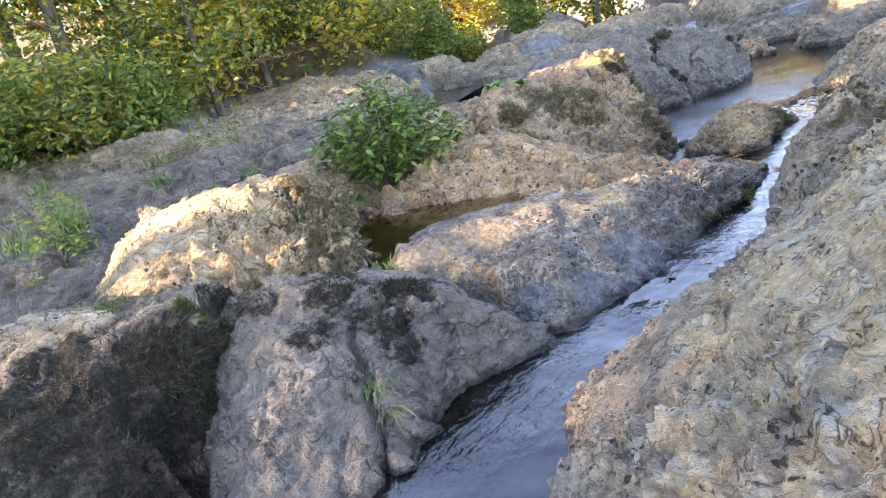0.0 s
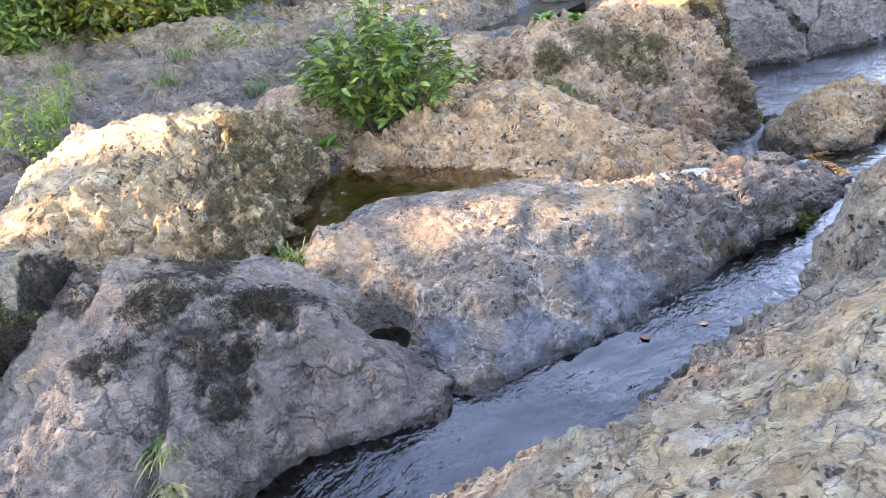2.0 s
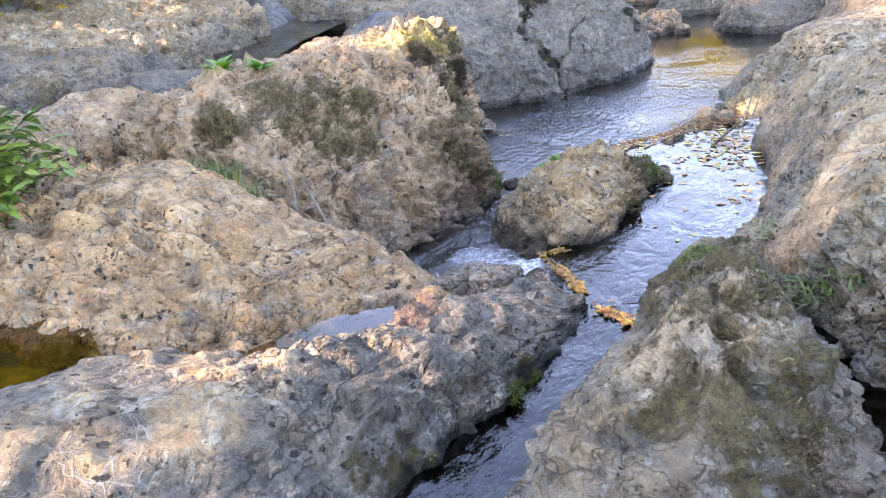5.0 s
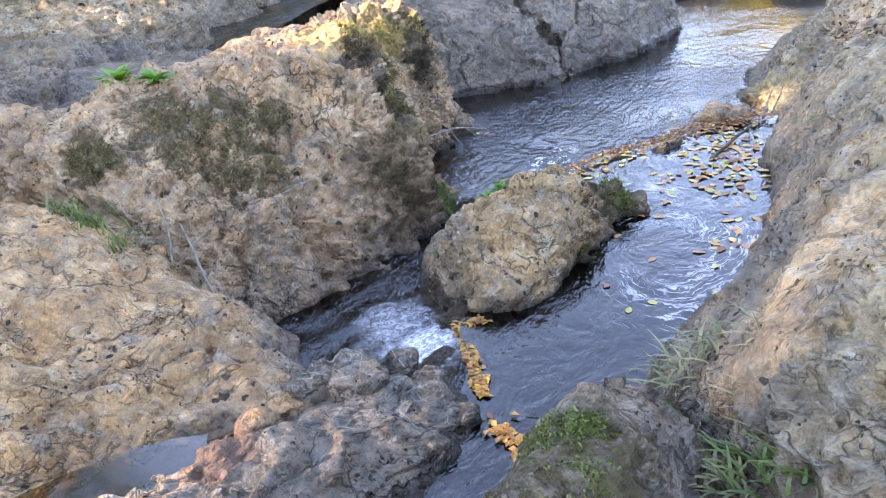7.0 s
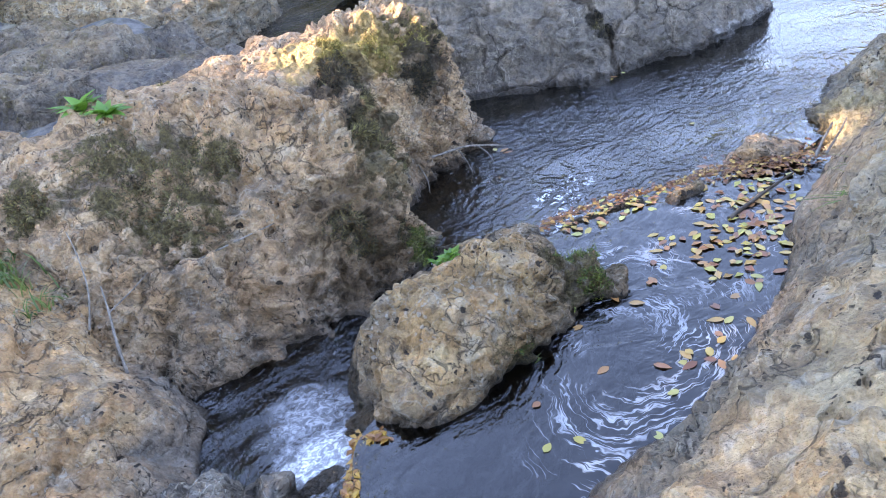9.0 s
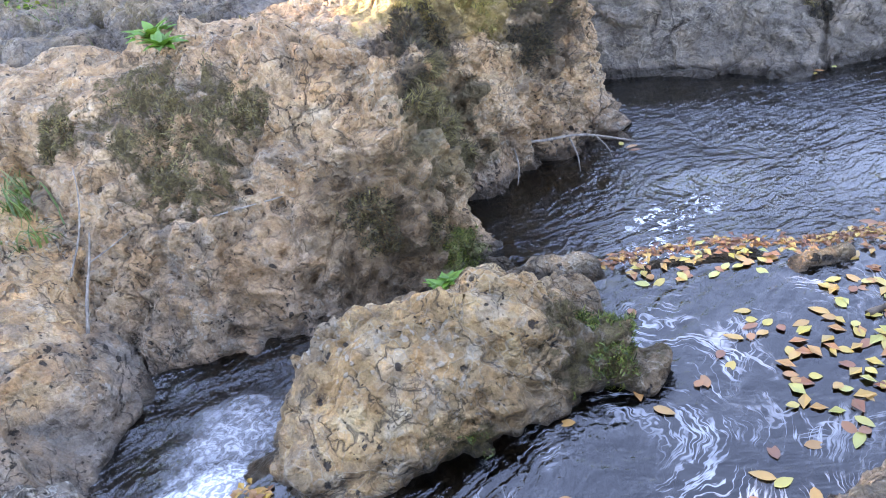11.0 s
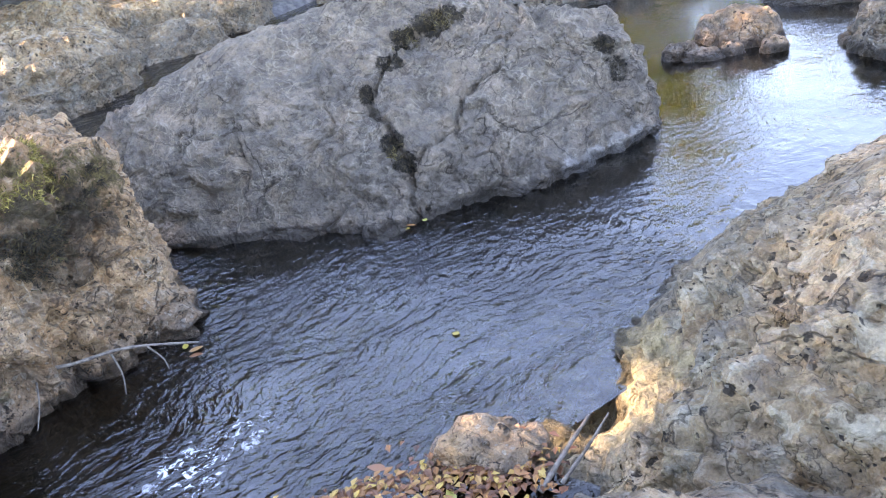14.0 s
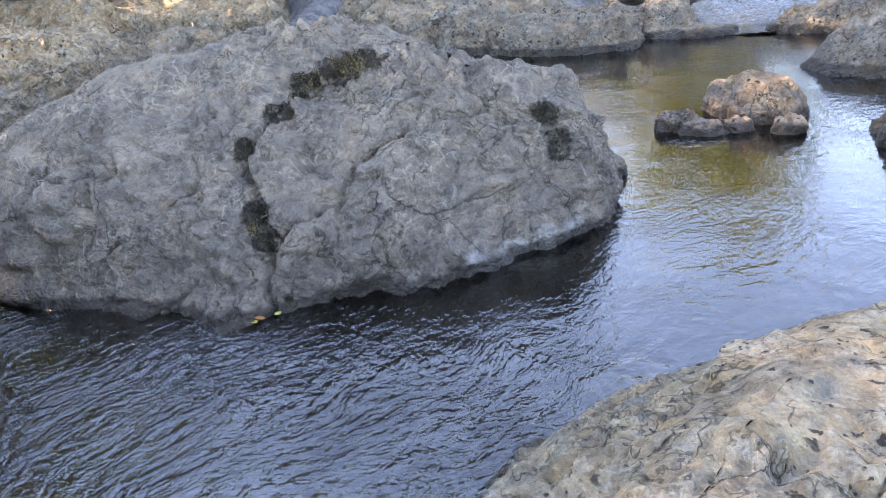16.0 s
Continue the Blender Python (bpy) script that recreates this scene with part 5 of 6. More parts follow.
def tree(x, y, h, r, mat, label, seed, leaves=4000, size=0.14, low=0.25, lean=(0, 0), clear=False, name="tree", limbs=9):
    rnd = np.random.RandomState(seed)
    z = float(ground_height(np.array([x]), np.array([y]))[0]) - 0.15
    base = tagged(new(name), label, "tree")
    base.location = (x, y, z)
    top = np.array((lean[0], lean[1], h * 0.9))
    t = np.linspace(0, 1, 12)[:, None]
    path = top * t + np.stack([0.25 * np.sin(t[:, 0] * 4 + seed), 0.25 * np.cos(t[:, 0] * 3 + seed), 0 * t[:, 0]], 1) * t
    pieces = [tube(path, np.linspace(0.02 * h, 0.004 * h, 12), 9)]
    centres = [path[-1]]
    for i in range(limbs):
        k = low + (0.95 - low) * (i + 0.5) / limbs
        q = i * 2.4 + seed
        p0 = np.array([np.interp(k, t[:, 0], path[:, j]) for j in range(3)])
        reach = r * (1.05 - 0.55 * abs(k - 0.45)) * rnd.uniform(0.8, 1.1)
        p1 = p0 + np.array((math.cos(q) * reach, math.sin(q) * reach, reach * rnd.uniform(0.15, 0.5)))
        u = np.linspace(0, 1, 7)[:, None]
        lp = p0 + (p1 - p0) * u + np.array((0, 0, 0.25)) * np.sin(u * 3.1) * reach * 0.3
        pieces.append(tube(lp, np.linspace(0.008 * h * (1 - 0.4 * k), 0.002 * h, 7), 6))
        centres += [lp[3], lp[5], lp[6], p1 + rnd.normal(0, 0.2 * r, 3)]
    v, f = join(pieces)
    part("trunk", quads_mesh("trunk", v, f, bark), base, "brown tree trunk with limbs")
    centres = np.array(centres)
    pick = rnd.randint(0, len(centres), leaves)
    spread = 0.2 * r + 0.28
    pts = centres[pick] + rnd.normal(0, 1, (leaves, 3)) * spread * np.array((1, 1, 0.7)) * rnd.uniform(0.4, 1.1, leaves)[:, None]
    pts = pts[pts[:, 2] > 0.15]
    if clear:
        w = open_gaps(pts + np.array((x, y, z)))
        pts = w - np.array((x, y, z))
    v, f = leaf_cloud(pts, size, seed)
    part("crown", quads_mesh("crown", v, f, mat, True), base)
    return base


def bank_shrub(x, y, w, h, mat, label, seed, leaves=2600, size=0.12, name="bank_shrub"):
    """A thicket of stems with leaves down to the ground."""
    rnd = np.random.RandomState(seed)
    z = float(ground_height(np.array([x]), np.array([y]))[0]) - 0.1
    base = tagged(new(name), label, "shrub")
    base.location = (x, y, z)
    pieces, centres = [], []
    for i in range(9):
        q = rnd.uniform(0, math.tau)
        e = np.array((math.cos(q) * w * rnd.uniform(0.2, 0.9), math.sin(q) * w * rnd.uniform(0.2, 0.9), h * rnd.uniform(0.55, 1.0)))
        u = np.linspace(0, 1, 6)[:, None]
        p = e * u * np.array((1, 1, 1)) + np.array((0, 0, 0.3)) * np.sin(u * 3.1)
        pieces.append(tube(p, np.linspace(0.02, 0.006, 6), 5))
        for k in (0.35, 0.55, 0.75, 0.95):
            centres.append(e * k + rnd.normal(0, 0.15, 3))
    if name == "weed_clump":
        for v, f in pieces:
            part("stem", quads_mesh("stem", v * np.array((1, 1, h)), f, bark), base)
    else:
        v, f = join(pieces)
        part("stem", quads_mesh("stem", v, f, bark), base)
    c = np.array(centres)
    pts = c[rnd.randint(0, len(c), leaves)] + rnd.normal(0, 1, (leaves, 3)) * 0.26 * w * np.array((1, 1, 0.8))
    pts = pts[pts[:, 2] > 0.03]
    v, f = leaf_cloud(pts, size, seed)
    part("crown", quads_mesh("crown", v, f, mat, True), base)
    return base


# wood on the left bank, seen over the shelf
for i, (az, dist, h, r, mat, lab) in enumerate((
        (-40, 15.5, 8.5, 2.3, leaves_green, "broad green tree on the wooded bank"), (-35, 17.5, 10, 2.6, leaves_mixed, "tall tree turning yellow on the wooded bank"),
        (-30, 15.2, 8, 2.2, leaves_green, "broad green tree on the wooded bank"), (-25.5, 17, 9.5, 2.5, leaves_autumn, "yellow autumn tree on the wooded bank"),
        (-21, 16, 8, 2.2, leaves_mixed, "tall tree turning yellow on the wooded bank"), (-17, 19, 9.5, 2.6, leaves_autumn, "yellow autumn tree on the wooded bank"),
        (-12.5, 22, 10, 2.8, leaves_green, "broad green tree on the wooded bank"), (-8, 26, 9, 2.8, leaves_mixed, "tall tree turning yellow on the wooded bank"),
        (-3, 30, 6.5, 2.6, leaves_autumn, "yellow autumn tree on the far bank"), (1.5, 33, 5.5, 2.4, leaves_mixed, "tall tree turning yellow on the far bank"),
        (15.5, 34, 3.6, 1.9, leaves_autumn, "yellow autumn tree on the far bank"), (19, 33, 4.2, 2.0, leaves_autumn, "yellow autumn tree on the far bank"), (22.5, 34, 3.8, 1.9, leaves_autumn, "yellow autumn tree on the far bank"),
        (-33, 22, 12, 3.2, leaves_green, "broad green tree on the wooded bank"), (-23, 23, 12, 3.2, leaves_mixed, "tall tree turning yellow on the wooded bank"), (-45, 20, 11, 3, leaves_green, "broad green tree on the wooded bank"))):
    a = radians(az)
    tree(0.4 + dist * math.sin(a), 0.15 + dist * math.cos(a), h * (0.7 if -26 < az < -5 else 1.0), r, mat, lab, 200 + i, leaves=5200 if dist < 24 else 4200, size=0.17 if dist < 24 else 0.24, low=0.12)
for i in range(17):
    a = radians(-43 + i * 2.55)
    dist = 13.6 + 0.9 * math.sin(i * 2.1) + max(0, i - 8) * 0.75
    if 0.4 + dist * math.sin(a) > -5.5:
        dist += 6.5
    bank_shrub(0.4 + dist * math.sin(a), 0.15 + dist * math.cos(a), 1.15, 1.5 + 0.6 * math.sin(i * 1.7), (leaves_green, leaves_mixed, leaves_green, leaves_green)[i % 4] if i != 3 else leaves_green,
               ("green bank shrub at the wood's edge", "bank shrub with yellowing leaves at the wood's edge", "green bank shrub at the wood's edge", "green bank shrub at the wood's edge")[i % 4], 300 + i, size=0.13)
for i, (x, y) in enumerate(((-7.4, 19.2), (-6.2, 19.9), (-5.0, 20.3), (-3.8, 20.7), (-2.6, 21.0), (-1.4, 21.8), (0.2, 22.6), (1.6, 23.2))):
    z = float(ground_height(np.array([x]), np.array([y]))[0]) - 0.1
    bank_shrub(x, y, z, 1.3 + 0.3 * math.sin(i * 2.2), leaves_green if i % 2 else leaves_mixed, "green bank shrub at the wood's edge" if i % 2 else "bank shrub with yellowing leaves at the wood's edge", 340 + i, size=0.13)
# unseen tall trees added beyond the shelf, whose crowns keep the sun off the stream
for i in range(16):
    tree(-27.0 - 2.5 * (i % 3), -9.5 + i * 1.75, 22.0 + (i * 7 % 4), 3.4, leaves_mixed if i % 3 else leaves_green, "unseen tall tree added to shade the stream", 400 + i, leaves=8400, size=0.25, low=0.42, clear=True, limbs=14)


tree(4.3, 27.5, 8.5, 1.7, leaves_mixed, "tall tree turning yellow on the far bank", 441, leaves=5200, size=0.24, low=0.1)
tree(2.6, 30.0, 7.5, 2.0, leaves_mixed, "tall tree turning yellow on the far bank", 442, leaves=4200, size=0.24, low=0.1)


for i, (x, y, h) in enumerate(((8.2, 30.0, 3.0), (10.4, 28.0, 4.2), (12.8, 26.5, 4.2), (15.5, 25.0, 3.0))):
    tree(x, y, h, 2.2, leaves_autumn if i % 2 else leaves_mixed, "yellow autumn tree on the far bank" if i % 2 else "tall tree turning yellow on the far bank", 450 + i, leaves=3600, size=0.24, low=0.1)


def moss_patch(rock_ob, spots, n, mat, label, seed, length=0.014):
    """Short fuzz of moss over part of a rock's skin."""
    r = np.random.RandomState(seed)
    me = rock_ob.data
    co = np.empty(len(me.vertices) * 3, np.float32)
    nn = co.copy()
    me.vertices.foreach_get("co", co)
    me.vertex_normals.foreach_get("vector", nn)
    co, nn = co.reshape(-1, 3) + np.array(rock_ob.location), nn.reshape(-1, 3)
    w = np.zeros(len(co))
    lump = fbm(co * 6.0, 4, 33, 0.65)
    for x, y, z, rad in spots:
        d = np.linalg.norm(co - np.array((x, y, z)), axis=1) / rad
        w = np.maximum(w, smooth(1.25, 0.2, d) * 0.75 + 1.5 * lump * (d < 1.3))
    ids = np.nonzero(w > 0.5)[0]
    pick = ids[r.randint(0, len(ids), n)]
    p = co[pick] + r.normal(0, 0.006, (n, 3))
    d = nn[pick] + r.normal(0, 0.55, (n, 3))
    L = length * r.uniform(0.4, 1.3, (n, 1))
    side = np.cross(d, r.normal(0, 1, (n, 3)))
    side *= 0.0028 / (np.linalg.norm(side, axis=1, keepdims=True) + 1e-9)
    v = np.stack([p - side, p + side, p + d * L + side * 0.3, p + d * L - side * 0.3], 1).reshape(-1, 3)
    return thing("moss_patch", quads_mesh("moss_patch", v, np.arange(n * 4).reshape(n, 4), mat, True), label, "moss", kind="stuff")


moss_olive = leaf_material("moss_olive", [(0.0, (0.04, 0.028, 0.013)), (0.4, (0.11, 0.08, 0.034)), (0.75, (0.2, 0.152, 0.06)), (1.0, (0.29, 0.25, 0.085))], 0.8, 0.1)
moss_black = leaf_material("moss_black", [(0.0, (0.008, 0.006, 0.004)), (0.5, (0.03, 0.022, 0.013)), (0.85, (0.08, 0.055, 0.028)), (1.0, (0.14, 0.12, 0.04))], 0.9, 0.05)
moss_brown = leaf_material("moss_brown", [(0.0, (0.02, 0.014, 0.007)), (0.4, (0.07, 0.05, 0.022)), (0.8, (0.16, 0.12, 0.045)), (1.0, (0.26, 0.2, 0.06))], 0.8, 0.1)
# moss with sunlight put into its colour, for the block's brow
moss_sunlit = leaf_material("moss_sunlit", [(0.0, (0.1, 0.08, 0.02)), (0.5, (0.27, 0.21, 0.05)), (1.0, (0.46, 0.36, 0.1))], 0.8, 0.1)
moss_green = leaf_material("moss_green", [(0.0, (0.03, 0.05, 0.01)), (0.5, (0.1, 0.14, 0.02)), (1.0, (0.24, 0.28, 0.04))], 0.7, 0.15)
moss_patch(block_ob, [(1.0, 7.65, 0.82, 0.3), (1.2, 7.5, 0.66, 0.22), (1.26, 7.84, 0.8, 0.12), (0.75, 7.68, 0.93, 0.16), (0.6, 8.6, 1.0, 0.16), (0.5, 7.4, 0.85, 0.16)], 7000, moss_olive, "olive-brown moss on the buff rock block", 1)
moss_patch(block_ob, [(1.88, 8.41, 0.69, 0.13), (1.93, 8.49, 0.55, 0.14), (1.96, 8.55, 0.38, 0.14), (1.72, 8.68, 0.6, 0.12)], 6500, moss_olive, "olive moss hanging over the block's edge", 2, 0.024)
moss_patch(block_ob, [(1.6, 8.78, 1.02, 0.14), (1.75, 9.0, 0.99, 0.2), (1.85, 9.3, 0.92, 0.22)], 6500, moss_sunlit, "moss on the block's brow, coloured gold for sunlight", 15, 0.016)
moss_patch(block_ob, [(1.74, 8.5, 0.9, 0.15), (1.83, 8.36, 0.78, 0.1), (1.69, 8.79, 0.86, 0.12)], 5000, moss_black, "black dry moss at the block's edge", 3, 0.02)
moss_patch(block_ob, [(2.12, 8.09, 0.08, 0.12)], 1800, moss_green, "bright green moss at the foot of the block", 4, 0.01)
# black blades stand for moss and for the shade on this face
moss_patch(block_ob, [(1.95, 9.2, 0.7, 0.15), (2.02, 9.5, 0.7, 0.18)], 3500, moss_black, "dark moss and painted shade on the block's face", 14, 0.018)
moss_patch(block_ob, [(1.93, 7.85, 0.3, 0.16), (2.02, 8.02, 0.25, 0.12)], 4500, moss_brown, "brown-olive moss on the foot of the block", 16, 0.012)
moss_patch(slab_ob, [(-0.62, 3.58, 0.75, 0.18), (-0.42, 3.53, 0.6, 0.15), (-0.71, 3.25, 0.66, 0.1), (-0.3, 3.78, 0.55, 0.15), (-0.78, 3.95, 0.72, 0.16)], 7000, moss_black, "dry brown moss on the slab's crest", 5, 0.013)
moss_patch(ledge_ob, [(-1.3, 3.1, 0.58, 0.32), (-1.75, 2.75, 0.55, 0.5), (-2.4, 2.55, 0.5, 0.6), (-1.5, 2.3, 0.3, 0.5)], 11000, moss_black, "thick blackish moss on the ledge", 6, 0.022)
moss_patch(ledge_ob, [(-1.3, 3.4, 0.85, 0.14), (-1.35, 3.1, 0.6, 0.1), (-1.8, 3.5, 0.95, 0.25)], 2600, moss_green, "green moss along the ledge's crest", 7, 0.014)
moss_patch(tan_ob, [(-0.95, 5.05, 0.8, 0.42), (-0.8, 4.6, 0.6, 0.3), (-0.95, 5.5, 0.75, 0.3)], 9000, moss_brown, "dark brown moss on the tan boulder", 8, 0.016)
moss_patch(whale_ob, [(1.85, 5.1, 0.2, 0.12), (2.1, 5.45, 0.16, 0.1)], 2200, moss_green, "green moss at the channel's edge", 9, 0.01)
moss_patch(grey_ob, [(2.95, 10.86, 0.37, 0.08), (2.84, 11.55, 0.87, 0.09), (3.0, 11.7, 0.93, 0.1)], 900, moss_brown, "dark brown moss in the cracks of the grey boulder", 10, 0.02)
moss_patch(island_ob, [(3.05, 7.6, 0.25, 0.17), (2.9, 7.05, 0.2, 0.1)], 2500, moss_green, "green moss at the foot of the island rock", 11, 0.012)
moss_patch(crest_ob, [(2.72, 5.35, 0.72, 0.2), (2.78, 5.15, 0.8, 0.14)], 3500, moss_green, "bright green moss cushion on the bank rock", 13, 0.012)
moss_patch(crest_ob, [(2.6, 4.95, 0.85, 0.25), (2.5, 4.5, 0.8, 0.25)], 4000, moss_olive, "olive moss on the crest of the bank rock", 12, 0.014)

# one more unseen tree, added to keep sun off the grey boulder's foot
tree(-24.5, 6.9, 20.0, 3.2, leaves_green, "unseen tall tree added to shade the stream", 470, leaves=5200, size=0.25, low=0.42, clear=True, limbs=14)


def grass_tuft(x, y, z, r, h, n, mat, label, seed, droop=0.5, toward=(0, 0), name="grass_tuft"):
    rnd = np.random.RandomState(seed)
    blade = 1.2 if name == "weeds" else 1.0
    vs, fs = [], []
    for i in range(n):
        q = rnd.uniform(0, math.tau)
        b = np.array((rnd.normal(0, r * 0.4), rnd.normal(0, r * 0.4), -0.02))
        out = np.array((math.cos(q) + toward[0] * 1.5, math.sin(q) + toward[1] * 1.5, 0))
        L = h * rnd.uniform(0.5, 1.15)
        t = np.linspace(0, 1, 5)
        dr = droop * rnd.uniform(0.5, 1.5)
        p = b + out[None] * (t ** 1.6 * r * rnd.uniform(0.4, 1.2))[:, None] + np.array((0, 0, 1.0)) * (L * (t - dr * t ** 2.5))[:, None]
        side = np.array((-out[1], out[0], 0)) / (np.linalg.norm(out) + 1e-6) * (0.0035 + 0.0025 * rnd.rand()) * blade
        wd = (1 - t ** 2)[:, None] + 0.05
        s = np.stack([p - side * wd, p + side * wd], 1).reshape(-1, 3)
        fs.append(grid_quads(5, 2, False) + i * 10)
        vs.append(s)
    ob = thing(name, quads_mesh(name, np.concatenate(vs), np.concatenate(fs), mat), label, "grass", (x, y, z))
    return ob


grass_tuft(-0.52, 4.36, 0.5, 0.12, 0.16, 70, grass_green, "fresh green grass tuft in a rock crevice", 1)
grass_tuft(-0.28, 4.2, 0.47, 0.07, 0.1, 35, grass_green, "fresh green grass tuft in a rock crevice", 2)
for i, (x, y, z) in enumerate(((-0.43, 3.12, 0.42), (-0.38, 3.0, 0.33))):
    grass_tuft(x, y, z, 0.07, 0.085, 70, grass_green if i != 1 else grass_dry, "drooping dry grass tuft in a rock crack", 3 + i, 0.9, (0.4, -0.8))
for i, (x, y, z, h) in enumerate(((0.55, 7.05, 0.62, 0.25), (0.4, 7.15, 0.66, 0.2), (0.7, 7.0, 0.55, 0.16))):
    grass_tuft(x, y, z, 0.14, h, 40, grass_green, "thin green grass tuft between the rocks", 8 + i)
for i in range(9):
    u = i / 8
    grass_tuft(3.0 + 0.35 * u + 0.05 * math.sin(i * 3), 5.62 + 0.3 * math.sin(i * 1.9), 0.42 + 0.22 * u, 0.1, 0.075, 34, grass_dry if i % 3 else grass_green, "pale dry grass tuft on the bank rock", 20 + i, 0.7, (-0.3, 0.3))
for i, (x, y, z) in enumerate(((4.16, 7.66, 0.5), (4.3, 7.85, 0.52))):
    grass_tuft(x, y, z, 0.12, 0.13, 60, grass_dry if i else grass_green, "yellow-green grass tuft hanging over wet rock", 40 + i, 0.8, (-0.5, 0.1))
# ---- leafy shrub and small plants ----
def leaf_mesh(name, length, width, mat, curl=0.15, fold=0.35):
    """A pointed leaf with a fold along its rib, from its stalk along +y."""
    t = np.linspace(0, 1, 7)
    w = width * np.sin(np.pi * t ** 0.8) ** 0.9 * 0.5 + 0.001
    z = -curl * length * t ** 2
    v = np.concatenate([np.stack([-w, t * length, z + w * fold], 1), np.stack([0 * t, t * length, z], 1), np.stack([w, t * length, z + w * fold], 1)])
    f = [(k * 7 + i, (k + 1) * 7 + i, (k + 1) * 7 + i + 1, k * 7 + i + 1) for k in (0, 1) for i in range(6)]
    return quads_mesh(name, v, f, mat)


shrub_leaf_mat = leaf_material("shrub_leaves", [(0.0, (0.04, 0.09, 0.02)), (0.4, (0.11, 0.2, 0.03)), (0.8, (0.2, 0.32, 0.05)), (1.0, (0.36, 0.4, 0.08))], 0.4, 0.3)
shrub = tagged(new("leafy_shrub"), "dense green leafy shrub with pointed leaves growing among the rocks", "shrub")
shrub.location = (-0.66, 6.42, 0.66)
rnd = np.random.RandomState(5)
leaf_kinds = [leaf_mesh("leaf", L, L * 0.36, shrub_leaf_mat, c) for L, c in ((0.1, 0.1), (0.115, 0.2), (0.08, 0.05), (0.1, 0.3))]
stems, extra = [], []
count = 0
for i in range(120):
    q, rr = rnd.uniform(0, math.tau), rnd.uniform(0, 1) ** 0.6
    foot = np.array((math.cos(q) * 0.2 * rr, math.sin(q) * 0.16 * rr, -0.08))
    tip = np.array((math.cos(q) * 0.74 * rr, math.sin(q) * 0.5 * rr, 0.84 - 0.58 * rr ** 2 + rnd.uniform(-0.1, 0.1)))
    u = np.linspace(0, 1, 6)[:, None]
    p = foot + (tip - foot) * u + np.array((0, 0, 0.12)) * np.sin(u * 3.1)
    stems.append(tube(p, np.linspace(0.006, 0.002, 6), 5))
    for k in np.linspace(0.25, 1.0, 17):
        at = np.array([np.interp(k, u[:, 0], p[:, j]) for j in range(3)])
        ang = q + rnd.normal(0, 1.5)
        m = pose(*at, rnd.uniform(-30, 35), rnd.uniform(-35, 35), math.degrees(ang) - 90)
        if count < 290 and math.sin(q) < 0.35 and rr > 0.45 and rnd.rand() < 0.62:
            ob = part("leaf", leaf_kinds[count % 4], shrub)
            ob.matrix_basis = m
            count += 1
        else:
            extra.append((m, int(rnd.randint(4))))
v, f = join(stems)
part("stem", quads_mesh("stem", v, f, leaf_material("shrub_stems", [(0.0, (0.06, 0.09, 0.03)), (1.0, (0.14, 0.1, 0.05))], 0.6, 0.05)), shrub, "thin green and brown stems")
pieces = []
for m, k in extra:
    me = leaf_kinds[k]
    co = np.empty(len(me.vertices) * 3, np.float32)
    me.vertices.foreach_get("co", co)
    M = np.array(m)
    pieces.append((co.reshape(-1, 3) @ M[:3, :3].T + M[:3, 3], np.array([tuple(q.vertices) for q in me.polygons])))
v, f = join(pieces)
tagged(part("foliage", quads_mesh("foliage", v, f, shrub_leaf_mat), shrub), kind="stuff")


def rest(ob, x, y):
    """The height of a rock's top at a place."""
    co = np.empty(len(ob.data.vertices) * 3, np.float32)
    ob.data.vertices.foreach_get("co", co)
    co = co.reshape(-1, 3) + np.array(ob.location)
    near = co[np.argsort(np.hypot(co[:, 0] - x, co[:, 1] - y))[:6]]
    return float(near[:, 2].max())


for i, (x, y, h) in enumerate(((-4.2, 7.0, 0.5), (-4.5, 7.4, 0.6), (-3.9, 6.7, 0.4), (-2.9, 9.2, 0.45), (-3.1, 9.6, 0.35), (-4.9, 8.2, 0.35), (-5.6, 7.2, 0.45), (-3.3, 5.7, 0.3), (-3.0, 6.4, 0.3), (-4.4, 6.5, 0.45),
        (-4.8, 7.0, 0.5), (-2.5, 7.9, 0.3), (-3.6, 8.0, 0.25), (-2.0, 9.0, 0.35), (-5.4, 8.6, 0.3), (-4.0, 9.0, 0.25), (-6.2, 8.4, 0.4), (-2.8, 10.3, 0.3))):
    grass_tuft(x, y, rest(shelf_ob, x, y), 0.2, h * 0.8, 60, (grass_green, grass_dry, grass_green)[i % 3], "rough weeds and dry grass in a joint of the shelf" if i % 3 == 1 else "tall green weeds growing from a joint in the shelf", 60 + i, 0.3, name="weeds")
for i, (x, y, w, h) in enumerate(((-3.75, 6.1, 0.22, 0.42), (-3.35, 5.55, 0.2, 0.3), (-3.9, 6.45, 0.2, 0.4), (-3.4, 9.3, 0.25, 0.3), (-4.6, 7.6, 0.22, 0.3))):
    clump = bank_shrub(x, y, w, h, leaves_mixed if i == 1 else leaves_green, "low clump of leafy green weeds on the rock shelf", 370 + i, leaves=420, size=0.055, name="weed_clump")
    clump.location.z = rest(shelf_ob, x, y) - 0.04


def rosette(x, y, z, L, n, label, seed, name="small_plant"):
    r = random.Random(seed)
    base = tagged(new(name), label, "plant")
    base.location = (x, y, z)
    me = leaf_mesh("leaf", L, L * 0.4, rosette_mat, 0.5)
    for i in range(n):
        ob = part("leaf", me, base)
        ob.matrix_basis = pose(r.uniform(-0.02, 0.02), r.uniform(-0.02, 0.02), 0, r.uniform(15, 65), r.uniform(-15, 15), i * 137.5)
    return base


